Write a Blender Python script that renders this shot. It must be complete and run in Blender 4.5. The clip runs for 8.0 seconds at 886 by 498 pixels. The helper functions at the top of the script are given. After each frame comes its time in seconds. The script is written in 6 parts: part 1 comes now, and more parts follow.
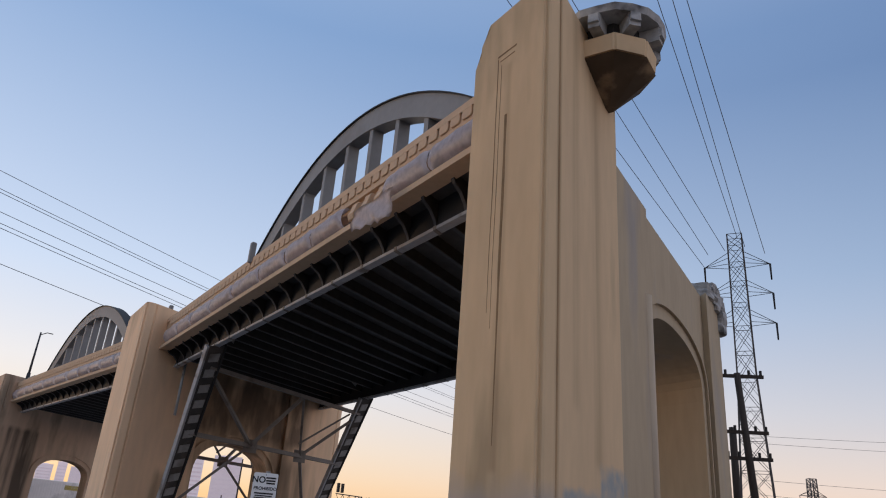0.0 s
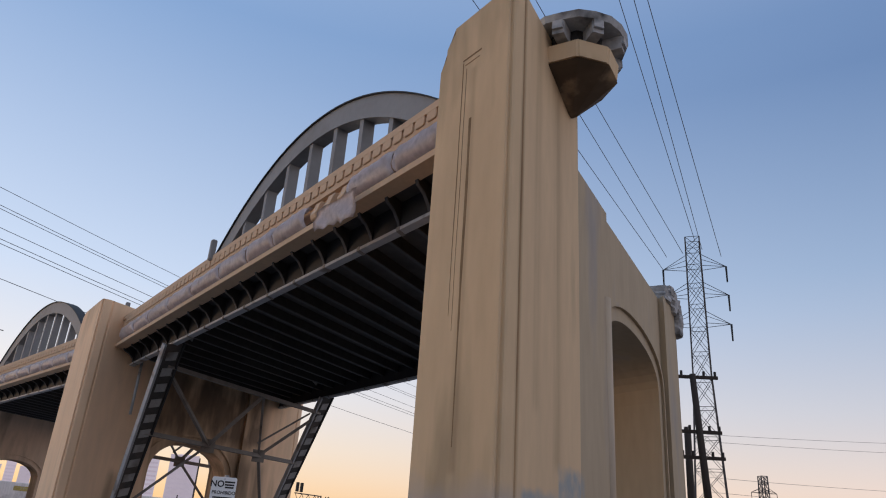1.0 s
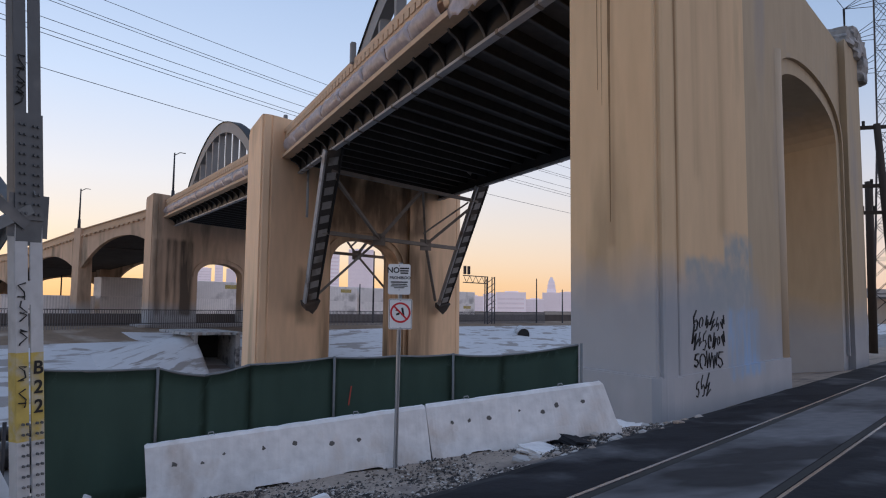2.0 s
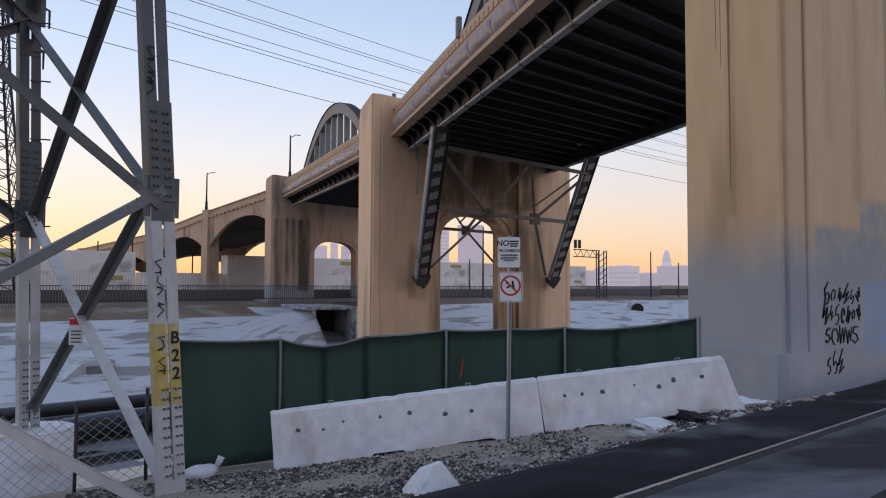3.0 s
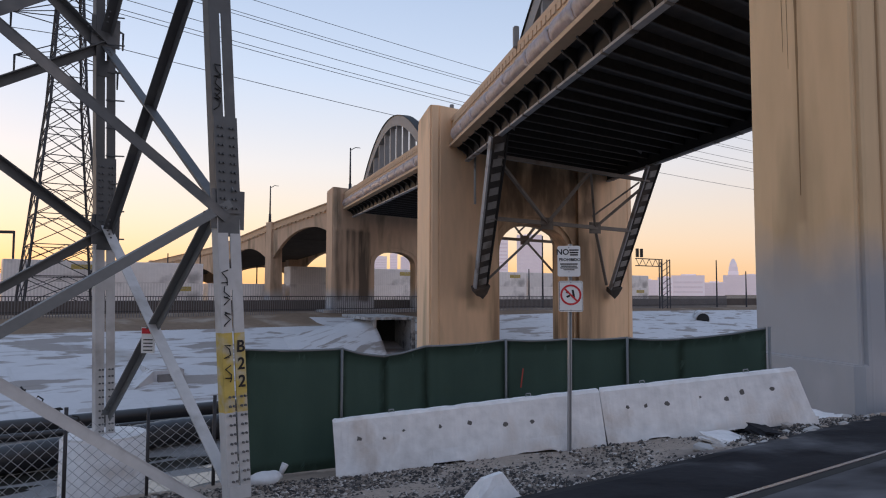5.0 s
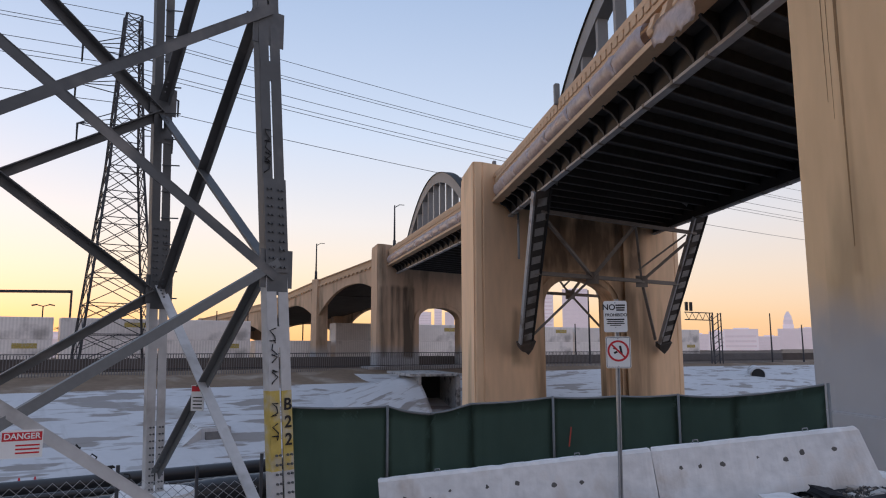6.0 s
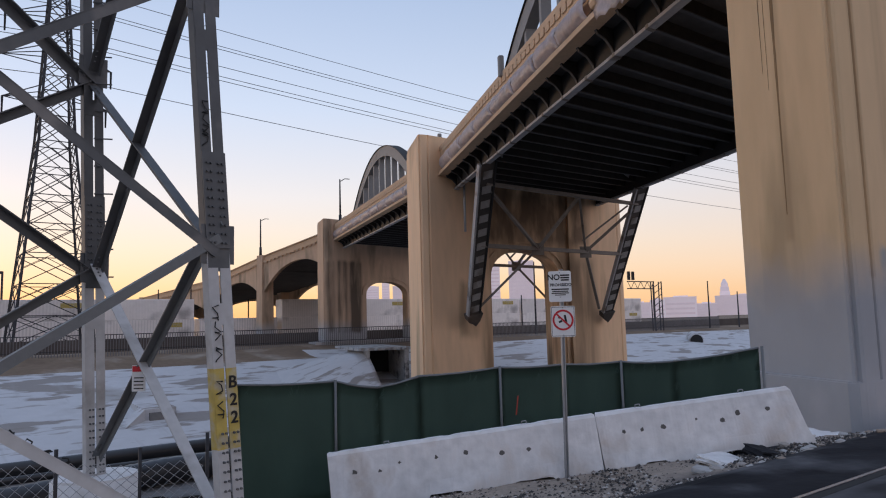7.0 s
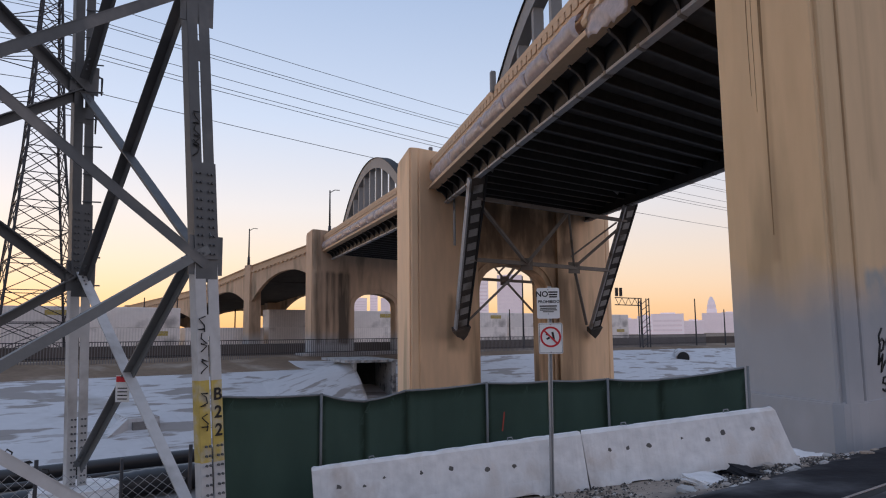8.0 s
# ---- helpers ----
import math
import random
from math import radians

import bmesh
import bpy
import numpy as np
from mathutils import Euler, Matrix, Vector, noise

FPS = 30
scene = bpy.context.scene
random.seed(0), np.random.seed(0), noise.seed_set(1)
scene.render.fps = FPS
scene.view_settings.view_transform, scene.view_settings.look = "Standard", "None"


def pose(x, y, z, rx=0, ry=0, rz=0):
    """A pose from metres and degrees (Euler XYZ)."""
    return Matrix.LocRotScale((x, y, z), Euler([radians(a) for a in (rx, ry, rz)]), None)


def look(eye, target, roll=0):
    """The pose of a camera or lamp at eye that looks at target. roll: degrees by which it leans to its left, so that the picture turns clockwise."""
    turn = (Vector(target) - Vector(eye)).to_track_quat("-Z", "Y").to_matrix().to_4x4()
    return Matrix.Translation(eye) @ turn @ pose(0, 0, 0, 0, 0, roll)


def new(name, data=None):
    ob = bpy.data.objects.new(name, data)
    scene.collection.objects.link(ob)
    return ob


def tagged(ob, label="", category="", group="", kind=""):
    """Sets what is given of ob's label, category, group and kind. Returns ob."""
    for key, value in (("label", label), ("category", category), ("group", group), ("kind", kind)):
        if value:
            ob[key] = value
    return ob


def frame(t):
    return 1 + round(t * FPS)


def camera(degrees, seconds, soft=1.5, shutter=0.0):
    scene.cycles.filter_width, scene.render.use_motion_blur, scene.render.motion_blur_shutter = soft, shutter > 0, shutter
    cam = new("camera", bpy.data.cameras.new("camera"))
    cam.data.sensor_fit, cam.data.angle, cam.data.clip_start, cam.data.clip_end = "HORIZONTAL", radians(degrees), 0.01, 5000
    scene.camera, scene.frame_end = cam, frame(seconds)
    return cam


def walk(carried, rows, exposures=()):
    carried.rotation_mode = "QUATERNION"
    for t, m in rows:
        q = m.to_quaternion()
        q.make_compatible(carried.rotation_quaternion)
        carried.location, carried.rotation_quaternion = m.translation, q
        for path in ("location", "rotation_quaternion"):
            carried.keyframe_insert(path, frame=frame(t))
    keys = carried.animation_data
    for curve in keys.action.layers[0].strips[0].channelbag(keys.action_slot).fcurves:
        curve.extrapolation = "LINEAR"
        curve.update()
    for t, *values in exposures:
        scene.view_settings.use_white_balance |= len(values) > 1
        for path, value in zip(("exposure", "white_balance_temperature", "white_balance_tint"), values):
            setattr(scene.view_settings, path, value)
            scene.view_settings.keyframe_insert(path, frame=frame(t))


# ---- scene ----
cam = camera(63.83, 8.0, soft=1.1)
PATH = [
    (0.0, pose(0.034, 0.037, 2.586, 112.35, -4.07, -34.90)),
    (0.2, pose(0.020, -0.019, 2.604, 114.39, -3.81, -37.72)),
    (0.5, pose(0.006, -0.004, 2.591, 115.80, -4.04, -40.46)),
    (0.7, pose(0.009, -0.010, 2.630, 115.53, -3.79, -39.98)),
    (1.0, pose(-0.028, -0.057, 2.641, 112.43, -3.64, -37.93)),
    (1.2, pose(0.027, -0.005, 2.646, 108.17, -2.53, -35.48)),
    (1.5, pose(-0.009, -0.025, 2.590, 101.42, -2.36, -29.20)),
    (1.7, pose(0.017, 0.007, 2.580, 97.45, -1.22, -28.03)),
    (2.0, pose(-0.008, 0.015, 2.619, 94.85, -0.63, -24.98)),
    (3.5, pose(-0.008, 0.034, 2.577, 92.67, -0.38, -13.58)),
    (4.0, pose(0.003, 0.019, 2.575, 92.81, -0.14, -12.12)),
    (5.5, pose(-0.016, 0.022, 2.596, 95.28, -0.36, -10.45)),
    (5.7, pose(-0.013, 0.003, 2.608, 97.81, -0.27, -8.42)),
    (6.0, pose(-0.022, -0.028, 2.594, 98.03, 0.15, -7.84)),
    (6.2, pose(0.005, 0.011, 2.586, 97.23, 1.44, -10.06)),
    (6.5, pose(-0.005, 0.014, 2.593, 97.01, 1.49, -12.21)),
    (7.0, pose(-0.002, 0.006, 2.585, 95.85, 1.51, -11.98)),
    (7.5, pose(-0.003, -0.015, 2.585, 95.39, 1.54, -12.12)),
    (8.0, pose(-0.005, -0.003, 2.612, 96.87, 0.56, -12.97)),
]
walk(cam, PATH, exposures=[(0.0, 0.20, 6400, 12), (1.0, 0.20, 6350, 12), (2.0, 0.22, 6100, 12), (3.5, 0.25, 6290, 12), (8.0, 0.22, 6480, 14)])

# ---- light: dusk sky after sunset ----
SUN_EL, SUN_AZ = 0.6, -40.0
world = bpy.data.worlds.new("dusk_sky")
scene.world = world
world.use_nodes = True
wn = world.node_tree
sky = wn.nodes.new("ShaderNodeTexSky")
sky.sky_type, sky.sun_disc = 'NISHITA', False
sky.sun_elevation, sky.sun_rotation = radians(SUN_EL), radians(SUN_AZ)
sky.air_density, sky.dust_density, sky.ozone_density = 1.0, 0.6, 1.2
wn.nodes["Background"].inputs["Strength"].default_value = 1.0


def wnode(kind, op=None, **inputs):
    n = wn.nodes.new(kind)
    if op:
        n.operation = op
    return n


def ramp_node(stops):
    """Colours by elevation; the ramp runs with the square root of elevation / 90 degrees."""
    n = wn.nodes.new("ShaderNodeValToRGB")
    e = n.color_ramp.elements
    for i, (el, col) in enumerate(stops):
        k = e[i] if i < 2 else e.new(1.0)
        k.position, k.color = math.sqrt(el / 90), (*col, 1)
    return n


direction, parts = wn.nodes.new("ShaderNodeTexCoord"), wn.nodes.new("ShaderNodeSeparateXYZ")
wn.links.new(direction.outputs["Generated"], parts.inputs[0])
asin, scale, root = wnode("ShaderNodeMath", 'ARCSINE'), wnode("ShaderNodeMath", 'MULTIPLY'), wnode("ShaderNodeMath", 'POWER')
clampz = wnode("ShaderNodeMath", 'MAXIMUM')
clampz.inputs[1].default_value = 0.0
wn.links.new(parts.outputs["Z"], clampz.inputs[0])
wn.links.new(clampz.outputs[0], asin.inputs[0])
scale.inputs[1].default_value, root.inputs[1].default_value = 2 / math.pi, 0.5
wn.links.new(asin.outputs[0], scale.inputs[0])
wn.links.new(scale.outputs[0], root.inputs[0])
west = ramp_node([(0, (0.82, 0.46, 0.17)), (90, (0.56, 0.66, 0.84)), (2, (0.82, 0.54, 0.29)), (6, (0.78, 0.65, 0.54)), (10, (0.72, 0.69, 0.70)), (17, (0.53, 0.62, 0.77)), (38, (0.21, 0.34, 0.57)), (50, (0.17, 0.30, 0.55))])
east = ramp_node([(0, (0.62, 0.52, 0.54)), (90, (0.56, 0.66, 0.84)), (4, (0.72, 0.60, 0.60)), (10, (0.42, 0.44, 0.53)), (20, (0.18, 0.28, 0.45)), (34, (0.055, 0.128, 0.30)), (50, (0.12, 0.24, 0.48))])
for r in (west, east):
    wn.links.new(root.outputs[0], r.inputs["Fac"])
dot, turn = wnode("ShaderNodeVectorMath", 'DOT_PRODUCT'), wn.nodes.new("ShaderNodeMapRange")
dot.inputs[1].default_value = (math.sin(radians(SUN_AZ)), math.cos(radians(SUN_AZ)), 0)
wn.links.new(direction.outputs["Generated"], dot.inputs[0])
turn.inputs["From Min"].default_value, turn.inputs["From Max"].default_value = -1.0, 0.75
turn.interpolation_type = 'SMOOTHSTEP'
wn.links.new(dot.outputs["Value"], turn.inputs["Value"])
sides, both, back = wn.nodes.new("ShaderNodeMix"), wn.nodes.new("ShaderNodeMix"), wn.nodes.new("ShaderNodeMix")
back.data_type = 'RGBA'
sides.data_type = both.data_type = 'RGBA'
wn.links.new(turn.outputs["Result"], sides.inputs["Factor"])
wn.links.new(east.outputs["Color"], sides.inputs["A"])
wn.links.new(west.outputs["Color"], sides.inputs["B"])
both.inputs["Factor"].default_value = 0.9
wn.links.new(sky.outputs["Color"], both.inputs["A"])
arch = ramp_node([(0, (0.54, 0.47, 0.50)), (90, (0.54, 0.64, 0.84)), (10, (0.70, 0.61, 0.64)), (25, (0.64, 0.64, 0.74)), (50, (0.50, 0.58, 0.78))])
wn.links.new(root.outputs[0], arch.inputs["Fac"])
away = wn.nodes.new("ShaderNodeMapRange")        # the pink twilight arch opposite the sunset
away.interpolation_type = 'SMOOTHSTEP'
away.inputs["From Min"].default_value, away.inputs["From Max"].default_value = -0.3, -1.0
wn.links.new(dot.outputs["Value"], away.inputs["Value"])
wn.links.new(away.outputs["Result"], back.inputs["Factor"])
wn.links.new(sides.outputs["Result"], back.inputs["A"])
wn.links.new(arch.outputs["Color"], back.inputs["B"])
wn.links.new(back.outputs["Result"], both.inputs["B"])
wn.links.new(both.outputs["Result"], wn.nodes["Background"].inputs["Color"])
sun = new("sun", bpy.data.lights.new("sun", 'SUN'))
sun.data.energy, sun.data.angle, sun.data.color = 0.3, radians(12), (1.0, 0.72, 0.45)
sun.matrix_world = look((0, 0, 0), (-math.sin(radians(SUN_AZ)), -math.cos(radians(SUN_AZ)), -0.05))


# ---- materials ----
def material(name, base, rough=0.85, metal=0.0, vary=0.18, grain=6.0, blotch=0.35, bump=0.15, second=None, amount=0.5, spec=0.3,
             stretch=(1, 1, 1), isle=0.0):
    """A node material with variation at two scales; second: colour of stains or wear with a shape of their own."""
    m = bpy.data.materials.new(name)
    m.use_nodes = True
    t = m.node_tree
    N, L = t.nodes, t.links
    b = N["Principled BSDF"]
    b.inputs["Roughness"].default_value, b.inputs["Metallic"].default_value = rough, metal
    b.inputs["Specular IOR Level"].default_value = spec
    co = N.new("ShaderNodeTexCoord")
    mp = N.new("ShaderNodeMapping")
    mp.inputs["Scale"].default_value = stretch
    L.new(co.outputs["Object"], mp.inputs["Vector"])
    fine, big = N.new("ShaderNodeTexNoise"), N.new("ShaderNodeTexNoise")
    fine.inputs["Scale"].default_value, fine.inputs["Detail"].default_value = grain, 6
    big.inputs["Scale"].default_value, big.inputs["Detail"].default_value = blotch, 5
    for n in (fine, big):
        L.new(mp.outputs["Vector"], n.inputs["Vector"])
    mul = N.new("ShaderNodeMath")
    mul.operation = 'MULTIPLY_ADD'
    L.new(fine.outputs["Fac"], mul.inputs[0])
    mul.inputs[1].default_value = vary * 2
    mul.inputs[2].default_value = 1.0 - vary
    mul2 = N.new("ShaderNodeMath")
    mul2.operation = 'MULTIPLY_ADD'
    L.new(big.outputs["Fac"], mul2.inputs[0])
    mul2.inputs[1].default_value = vary * 2.4
    mul2.inputs[2].default_value = 1.0 - vary * 1.2
    prod = N.new("ShaderNodeMath")
    prod.operation = 'MULTIPLY'
    L.new(mul.outputs[0], prod.inputs[0])
    L.new(mul2.outputs[0], prod.inputs[1])
    if isle:
        info, rnd = N.new("ShaderNodeObjectInfo"), N.new("ShaderNodeMath")
        rnd.operation = 'MULTIPLY_ADD'
        L.new(info.outputs["Random"], rnd.inputs[0])
        rnd.inputs[1].default_value, rnd.inputs[2].default_value = isle * 2, 1 - isle
        pr2 = N.new("ShaderNodeMath")
        pr2.operation = 'MULTIPLY'
        L.new(prod.outputs[0], pr2.inputs[0])
        L.new(rnd.outputs[0], pr2.inputs[1])
        prod = pr2
    colour = N.new("ShaderNodeRGB")
    colour.outputs[0].default_value = (*base, 1)
    out = colour.outputs[0]
    if second:
        ramp = N.new("ShaderNodeValToRGB")
        ramp.color_ramp.elements[0].position = 0.62 - 0.25 * amount
        ramp.color_ramp.elements[1].position = 0.72 - 0.25 * amount + 0.06
        L.new(big.outputs["Fac"], ramp.inputs["Fac"])
        mx = N.new("ShaderNodeMix")
        mx.data_type = 'RGBA'
        L.new(ramp.outputs["Color"], mx.inputs["Factor"])
        L.new(out, mx.inputs["A"])
        mx.inputs["B"].default_value = (*second, 1)
        out = mx.outputs["Result"]
    vm = N.new("ShaderNodeVectorMath")
    vm.operation = 'SCALE'
    L.new(out, vm.inputs[0])
    L.new(prod.outputs[0], vm.inputs["Scale"])
    L.new(vm.outputs["Vector"], b.inputs["Base Color"])
    if bump:
        bp = N.new("ShaderNodeBump")
        bp.inputs["Strength"].default_value, bp.inputs["Distance"].default_value = bump, 0.02
        L.new(fine.outputs["Fac"], bp.inputs["Height"])
        L.new(bp.outputs["Normal"], b.inputs["Normal"])
    m["out"] = vm.name
    return m


def overpaint(m, colour, level, soft, wobble, scale=0.6, stretch=(1, 1, 1)):
    """A coat of other paint on the lower part of a wall, with an uneven, sprayed edge at height level."""
    t = m.node_tree
    N, L = t.nodes, t.links
    b, vm = N["Principled BSDF"], N[m["out"]]
    co, sep = N.new("ShaderNodeNewGeometry"), N.new("ShaderNodeSeparateXYZ")
    L.new(co.outputs["Position"], sep.inputs[0])
    mp, nz = N.new("ShaderNodeMapping"), N.new("ShaderNodeTexNoise")
    mp.inputs["Scale"].default_value = stretch
    nz.inputs["Scale"].default_value, nz.inputs["Detail"].default_value = scale, 3
    L.new(co.outputs["Position"], mp.inputs["Vector"])
    L.new(mp.outputs["Vector"], nz.inputs["Vector"])
    ma = N.new("ShaderNodeMath")
    ma.operation = 'MULTIPLY_ADD'
    L.new(nz.outputs["Fac"], ma.inputs[0])
    ma.inputs[1].default_value = wobble
    L.new(sep.outputs["Z"], ma.inputs[2])
    mr = N.new("ShaderNodeMapRange")
    mr.inputs["From Min"].default_value, mr.inputs["From Max"].default_value = level + wobble / 2 - soft, level + wobble / 2 + soft
    mr.inputs["To Min"].default_value, mr.inputs["To Max"].default_value = 1.0, 0.0
    L.new(ma.outputs[0], mr.inputs["Value"])
    mx = N.new("ShaderNodeMix")
    mx.data_type = 'RGBA'
    L.new(mr.outputs["Result"], mx.inputs["Factor"])
    for link in [l for l in t.links if l.to_socket == b.inputs["Base Color"]]:
        src = link.from_socket
    L.new(src, mx.inputs["A"])
    sc = N.new("ShaderNodeMix")
    sc.data_type, sc.blend_type = 'RGBA', 'MIX'
    sc.inputs["A"].default_value = (*[c * 0.76 for c in colour], 1)
    sc.inputs["B"].default_value = (*[min(1, c * 1.18) for c in colour], 1)
    L.new(nz.outputs["Fac"], sc.inputs["Factor"])
    L.new(sc.outputs["Result"], mx.inputs["B"])
    L.new(mx.outputs["Result"], b.inputs["Base Color"])
    return m


def patch_paint(m, colour, low, high, soft, wobble, scale=1.5, most=1.0, stretch=(1, 1, 1), ragged=0.0):
    """Paint, a stain or painted shade with an uneven, soft edge inside a block of space from low to high."""
    t = m.node_tree
    N, L = t.nodes, t.links
    b = N["Principled BSDF"]
    geo, nz, mp = N.new("ShaderNodeNewGeometry"), N.new("ShaderNodeTexNoise"), N.new("ShaderNodeMapping")
    mp.inputs["Scale"].default_value = stretch
    L.new(geo.outputs["Position"], mp.inputs["Vector"])
    L.new(mp.outputs["Vector"], nz.inputs["Vector"])
    nz.inputs["Scale"].default_value, nz.inputs["Detail"].default_value = scale, 4
    jit, sub = N.new("ShaderNodeVectorMath"), N.new("ShaderNodeVectorMath")
    sub.operation = 'SUBTRACT'
    L.new(nz.outputs["Color"], sub.inputs[0])
    sub.inputs[1].default_value = (0.5, 0.5, 0.5)
    jit.operation = 'MULTIPLY_ADD'
    L.new(sub.outputs["Vector"], jit.inputs[0])
    jit.inputs[1].default_value = (wobble * 2,) * 3
    L.new(geo.outputs["Position"], jit.inputs[2])
    sep = N.new("ShaderNodeSeparateXYZ")
    L.new(jit.outputs["Vector"], sep.inputs[0])
    fac = None
    for i in range(3):
        for lo, edge in ((True, low[i]), (False, high[i])):
            if edge is None:
                continue
            mr = N.new("ShaderNodeMapRange")
            mr.interpolation_type = 'SMOOTHSTEP'
            mr.inputs["From Min"].default_value, mr.inputs["From Max"].default_value = edge - soft, edge + soft
            mr.inputs["To Min"].default_value, mr.inputs["To Max"].default_value = (0.0, 1.0) if lo else (1.0, 0.0)
            L.new(sep.outputs[i], mr.inputs["Value"])
            if fac is None:
                fac = mr.outputs["Result"]
            else:
                mu = N.new("ShaderNodeMath")
                mu.operation = 'MULTIPLY'
                L.new(fac, mu.inputs[0])
                L.new(mr.outputs["Result"], mu.inputs[1])
                fac = mu.outputs[0]
    if ragged:                               # streaks left bare inside the patch
        mr = N.new("ShaderNodeMapRange")
        mr.inputs["From Min"].default_value, mr.inputs["From Max"].default_value = 0.5 - ragged * 0.35, 0.5 + ragged * 0.15
        L.new(nz.outputs["Fac"], mr.inputs["Value"])
        mu = N.new("ShaderNodeMath")
        mu.operation = 'MULTIPLY'
        L.new(fac, mu.inputs[0])
        L.new(mr.outputs["Result"], mu.inputs[1])
        fac = mu.outputs[0]
    mu = N.new("ShaderNodeMath")
    mu.operation = 'MULTIPLY'
    L.new(fac, mu.inputs[0])
    mu.inputs[1].default_value = most
    mx = N.new("ShaderNodeMix")
    mx.data_type = 'RGBA'
    L.new(mu.outputs[0], mx.inputs["Factor"])
    for link in [l for l in t.links if l.to_socket == b.inputs["Base Color"]]:
        src = link.from_socket
    L.new(src, mx.inputs["A"])
    mx.inputs["B"].default_value = (*colour, 1)
    L.new(mx.outputs["Result"], b.inputs["Base Color"])
    return m


TAN = (0.68, 0.485, 0.29)
M_PIER = overpaint(material("tan_painted_concrete", TAN, vary=0.1, grain=3, blotch=0.5, stretch=(1, 1, 0.25), bump=0.2,
                            second=(0.44, 0.32, 0.19), amount=0.35), (0.40, 0.405, 0.425), 3.3, 0.6, 1.3, 0.6)
M_WALL = overpaint(material("tan_grey_concrete_wall", (0.46, 0.36, 0.24), vary=0.12, grain=3, blotch=0.4, stretch=(1, 1, 0.25), second=(0.34, 0.30, 0.26), amount=0.5),
                   (0.36, 0.36, 0.37), 2.6, 0.7, 1.0, 0.5)
M_PIER2 = material("tan_stained_concrete", (0.88, 0.60, 0.375), vary=0.14, grain=2, blotch=0.45, stretch=(1, 1, 0.2), bump=0.2, second=(0.52, 0.36, 0.22), amount=0.4)
M_PIER_FAR = overpaint(material("tan_weathered_concrete", (0.62, 0.44, 0.305), vary=0.18, grain=2, blotch=0.4, stretch=(1, 1, 0.25), second=(0.25, 0.19, 0.13),
                                amount=0.5), (0.45, 0.44, 0.44), 2.6, 0.8, 1.0, 0.4)
SLATE, RUST_AND_SHADE = (0.30, 0.335, 0.345), (0.20, 0.12, 0.06)
for m in (M_PIER, M_WALL):                   # cover paint over old tags on the face, and a washed blue smear
    patch_paint(m, SLATE, (10.75, None, 2.65), (13.15, 15.5, 3.78), 0.13, 0.2, 1.8, 0.9, (1, 1, 1), 0.8)
    patch_paint(m, SLATE, (12.8, None, 2.6), (15.0, 15.5, 4.45), 0.15, 0.24, 1.8, 0.9, (1, 1, 1), 0.8)
    patch_paint(m, (0.25, 0.40, 0.62), (12.95, None, 1.1), (15.4, 15.5, 2.68), 0.12, 0.25, 4.5, 0.8, (1, 1, 0.22), 0.8)
    patch_paint(m, (0.33, 0.345, 0.365), (8.0, None, 0.2), (16.0, 16.0, 3.4), 0.6, 0.5, 0.9, 0.55, (1, 1, 0.7), 0.35)
# brown streak and the flute's shade painted together along the corner
patch_paint(M_PIER, RUST_AND_SHADE, (10.22, 10.5, 3.2), (10.42, 12.5, 17.5), 0.06, 0.04, 1.2, 0.6, (2, 2, 0.12), 0.8)
patch_paint(M_PIER, RUST_AND_SHADE, (9.4, 12.25, 4.0), (9.9, 12.5, 14.5), 0.1, 0.06, 1.2, 0.35, (2, 2, 0.08), 0.9)
patch_paint(M_PIER, RUST_AND_SHADE, (9.4, 11.0, 2.5), (9.9, 13.6, 16.0), 0.6, 0.3, 0.8, 0.22, (1.5, 1.5, 0.05), 0.9)
patch_paint(M_PIER, RUST_AND_SHADE, (12.4, None, 4.4), (13.0, 15.5, 15.5), 0.25, 0.2, 1.6, 0.4, (2, 2, 0.06), 0.9)
patch_paint(M_PIER, RUST_AND_SHADE, (11.2, None, 5.5), (11.5, 15.5, 16.5), 0.2, 0.2, 1.6, 0.35, (2, 2, 0.06), 0.9)
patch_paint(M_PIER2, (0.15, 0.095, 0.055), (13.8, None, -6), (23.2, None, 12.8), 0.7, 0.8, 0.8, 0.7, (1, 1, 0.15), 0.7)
# upper wall: soot stain and the deck's shade painted together
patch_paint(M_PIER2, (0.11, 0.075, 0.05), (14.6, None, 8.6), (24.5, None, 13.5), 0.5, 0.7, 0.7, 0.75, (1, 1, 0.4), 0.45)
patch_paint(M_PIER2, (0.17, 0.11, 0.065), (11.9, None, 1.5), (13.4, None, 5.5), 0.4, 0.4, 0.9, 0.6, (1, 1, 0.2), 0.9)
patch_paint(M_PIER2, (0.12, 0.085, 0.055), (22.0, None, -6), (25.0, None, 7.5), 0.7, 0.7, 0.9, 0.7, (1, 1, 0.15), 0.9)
for x0, x1, k in ((4.3, 5.3, 0.7), (5.7, 7.0, 0.95), (7.3, 8.9, 0.95)):
    patch_paint(M_PIER_FAR, (0.10, 0.075, 0.055), (x0, 86, 1.6), (x1, 99, 10.5), 0.3, 0.35, 0.9, k, (1, 1, 0.12), 0.5)
M_TRIM = material("tan_parapet_concrete", (0.60, 0.42, 0.275), vary=0.12, grain=4, blotch=0.6)
M_BROKEN = material("broken_grey_concrete", (0.42, 0.41, 0.40), vary=0.3, grain=5, blotch=1.2, bump=0.6, second=(0.1, 0.1, 0.1), amount=0.4)
M_PLATE = material("grey_plaster_concrete", (0.42, 0.39, 0.36), vary=0.12, grain=3, blotch=0.5, stretch=(1, 1, 0.3))
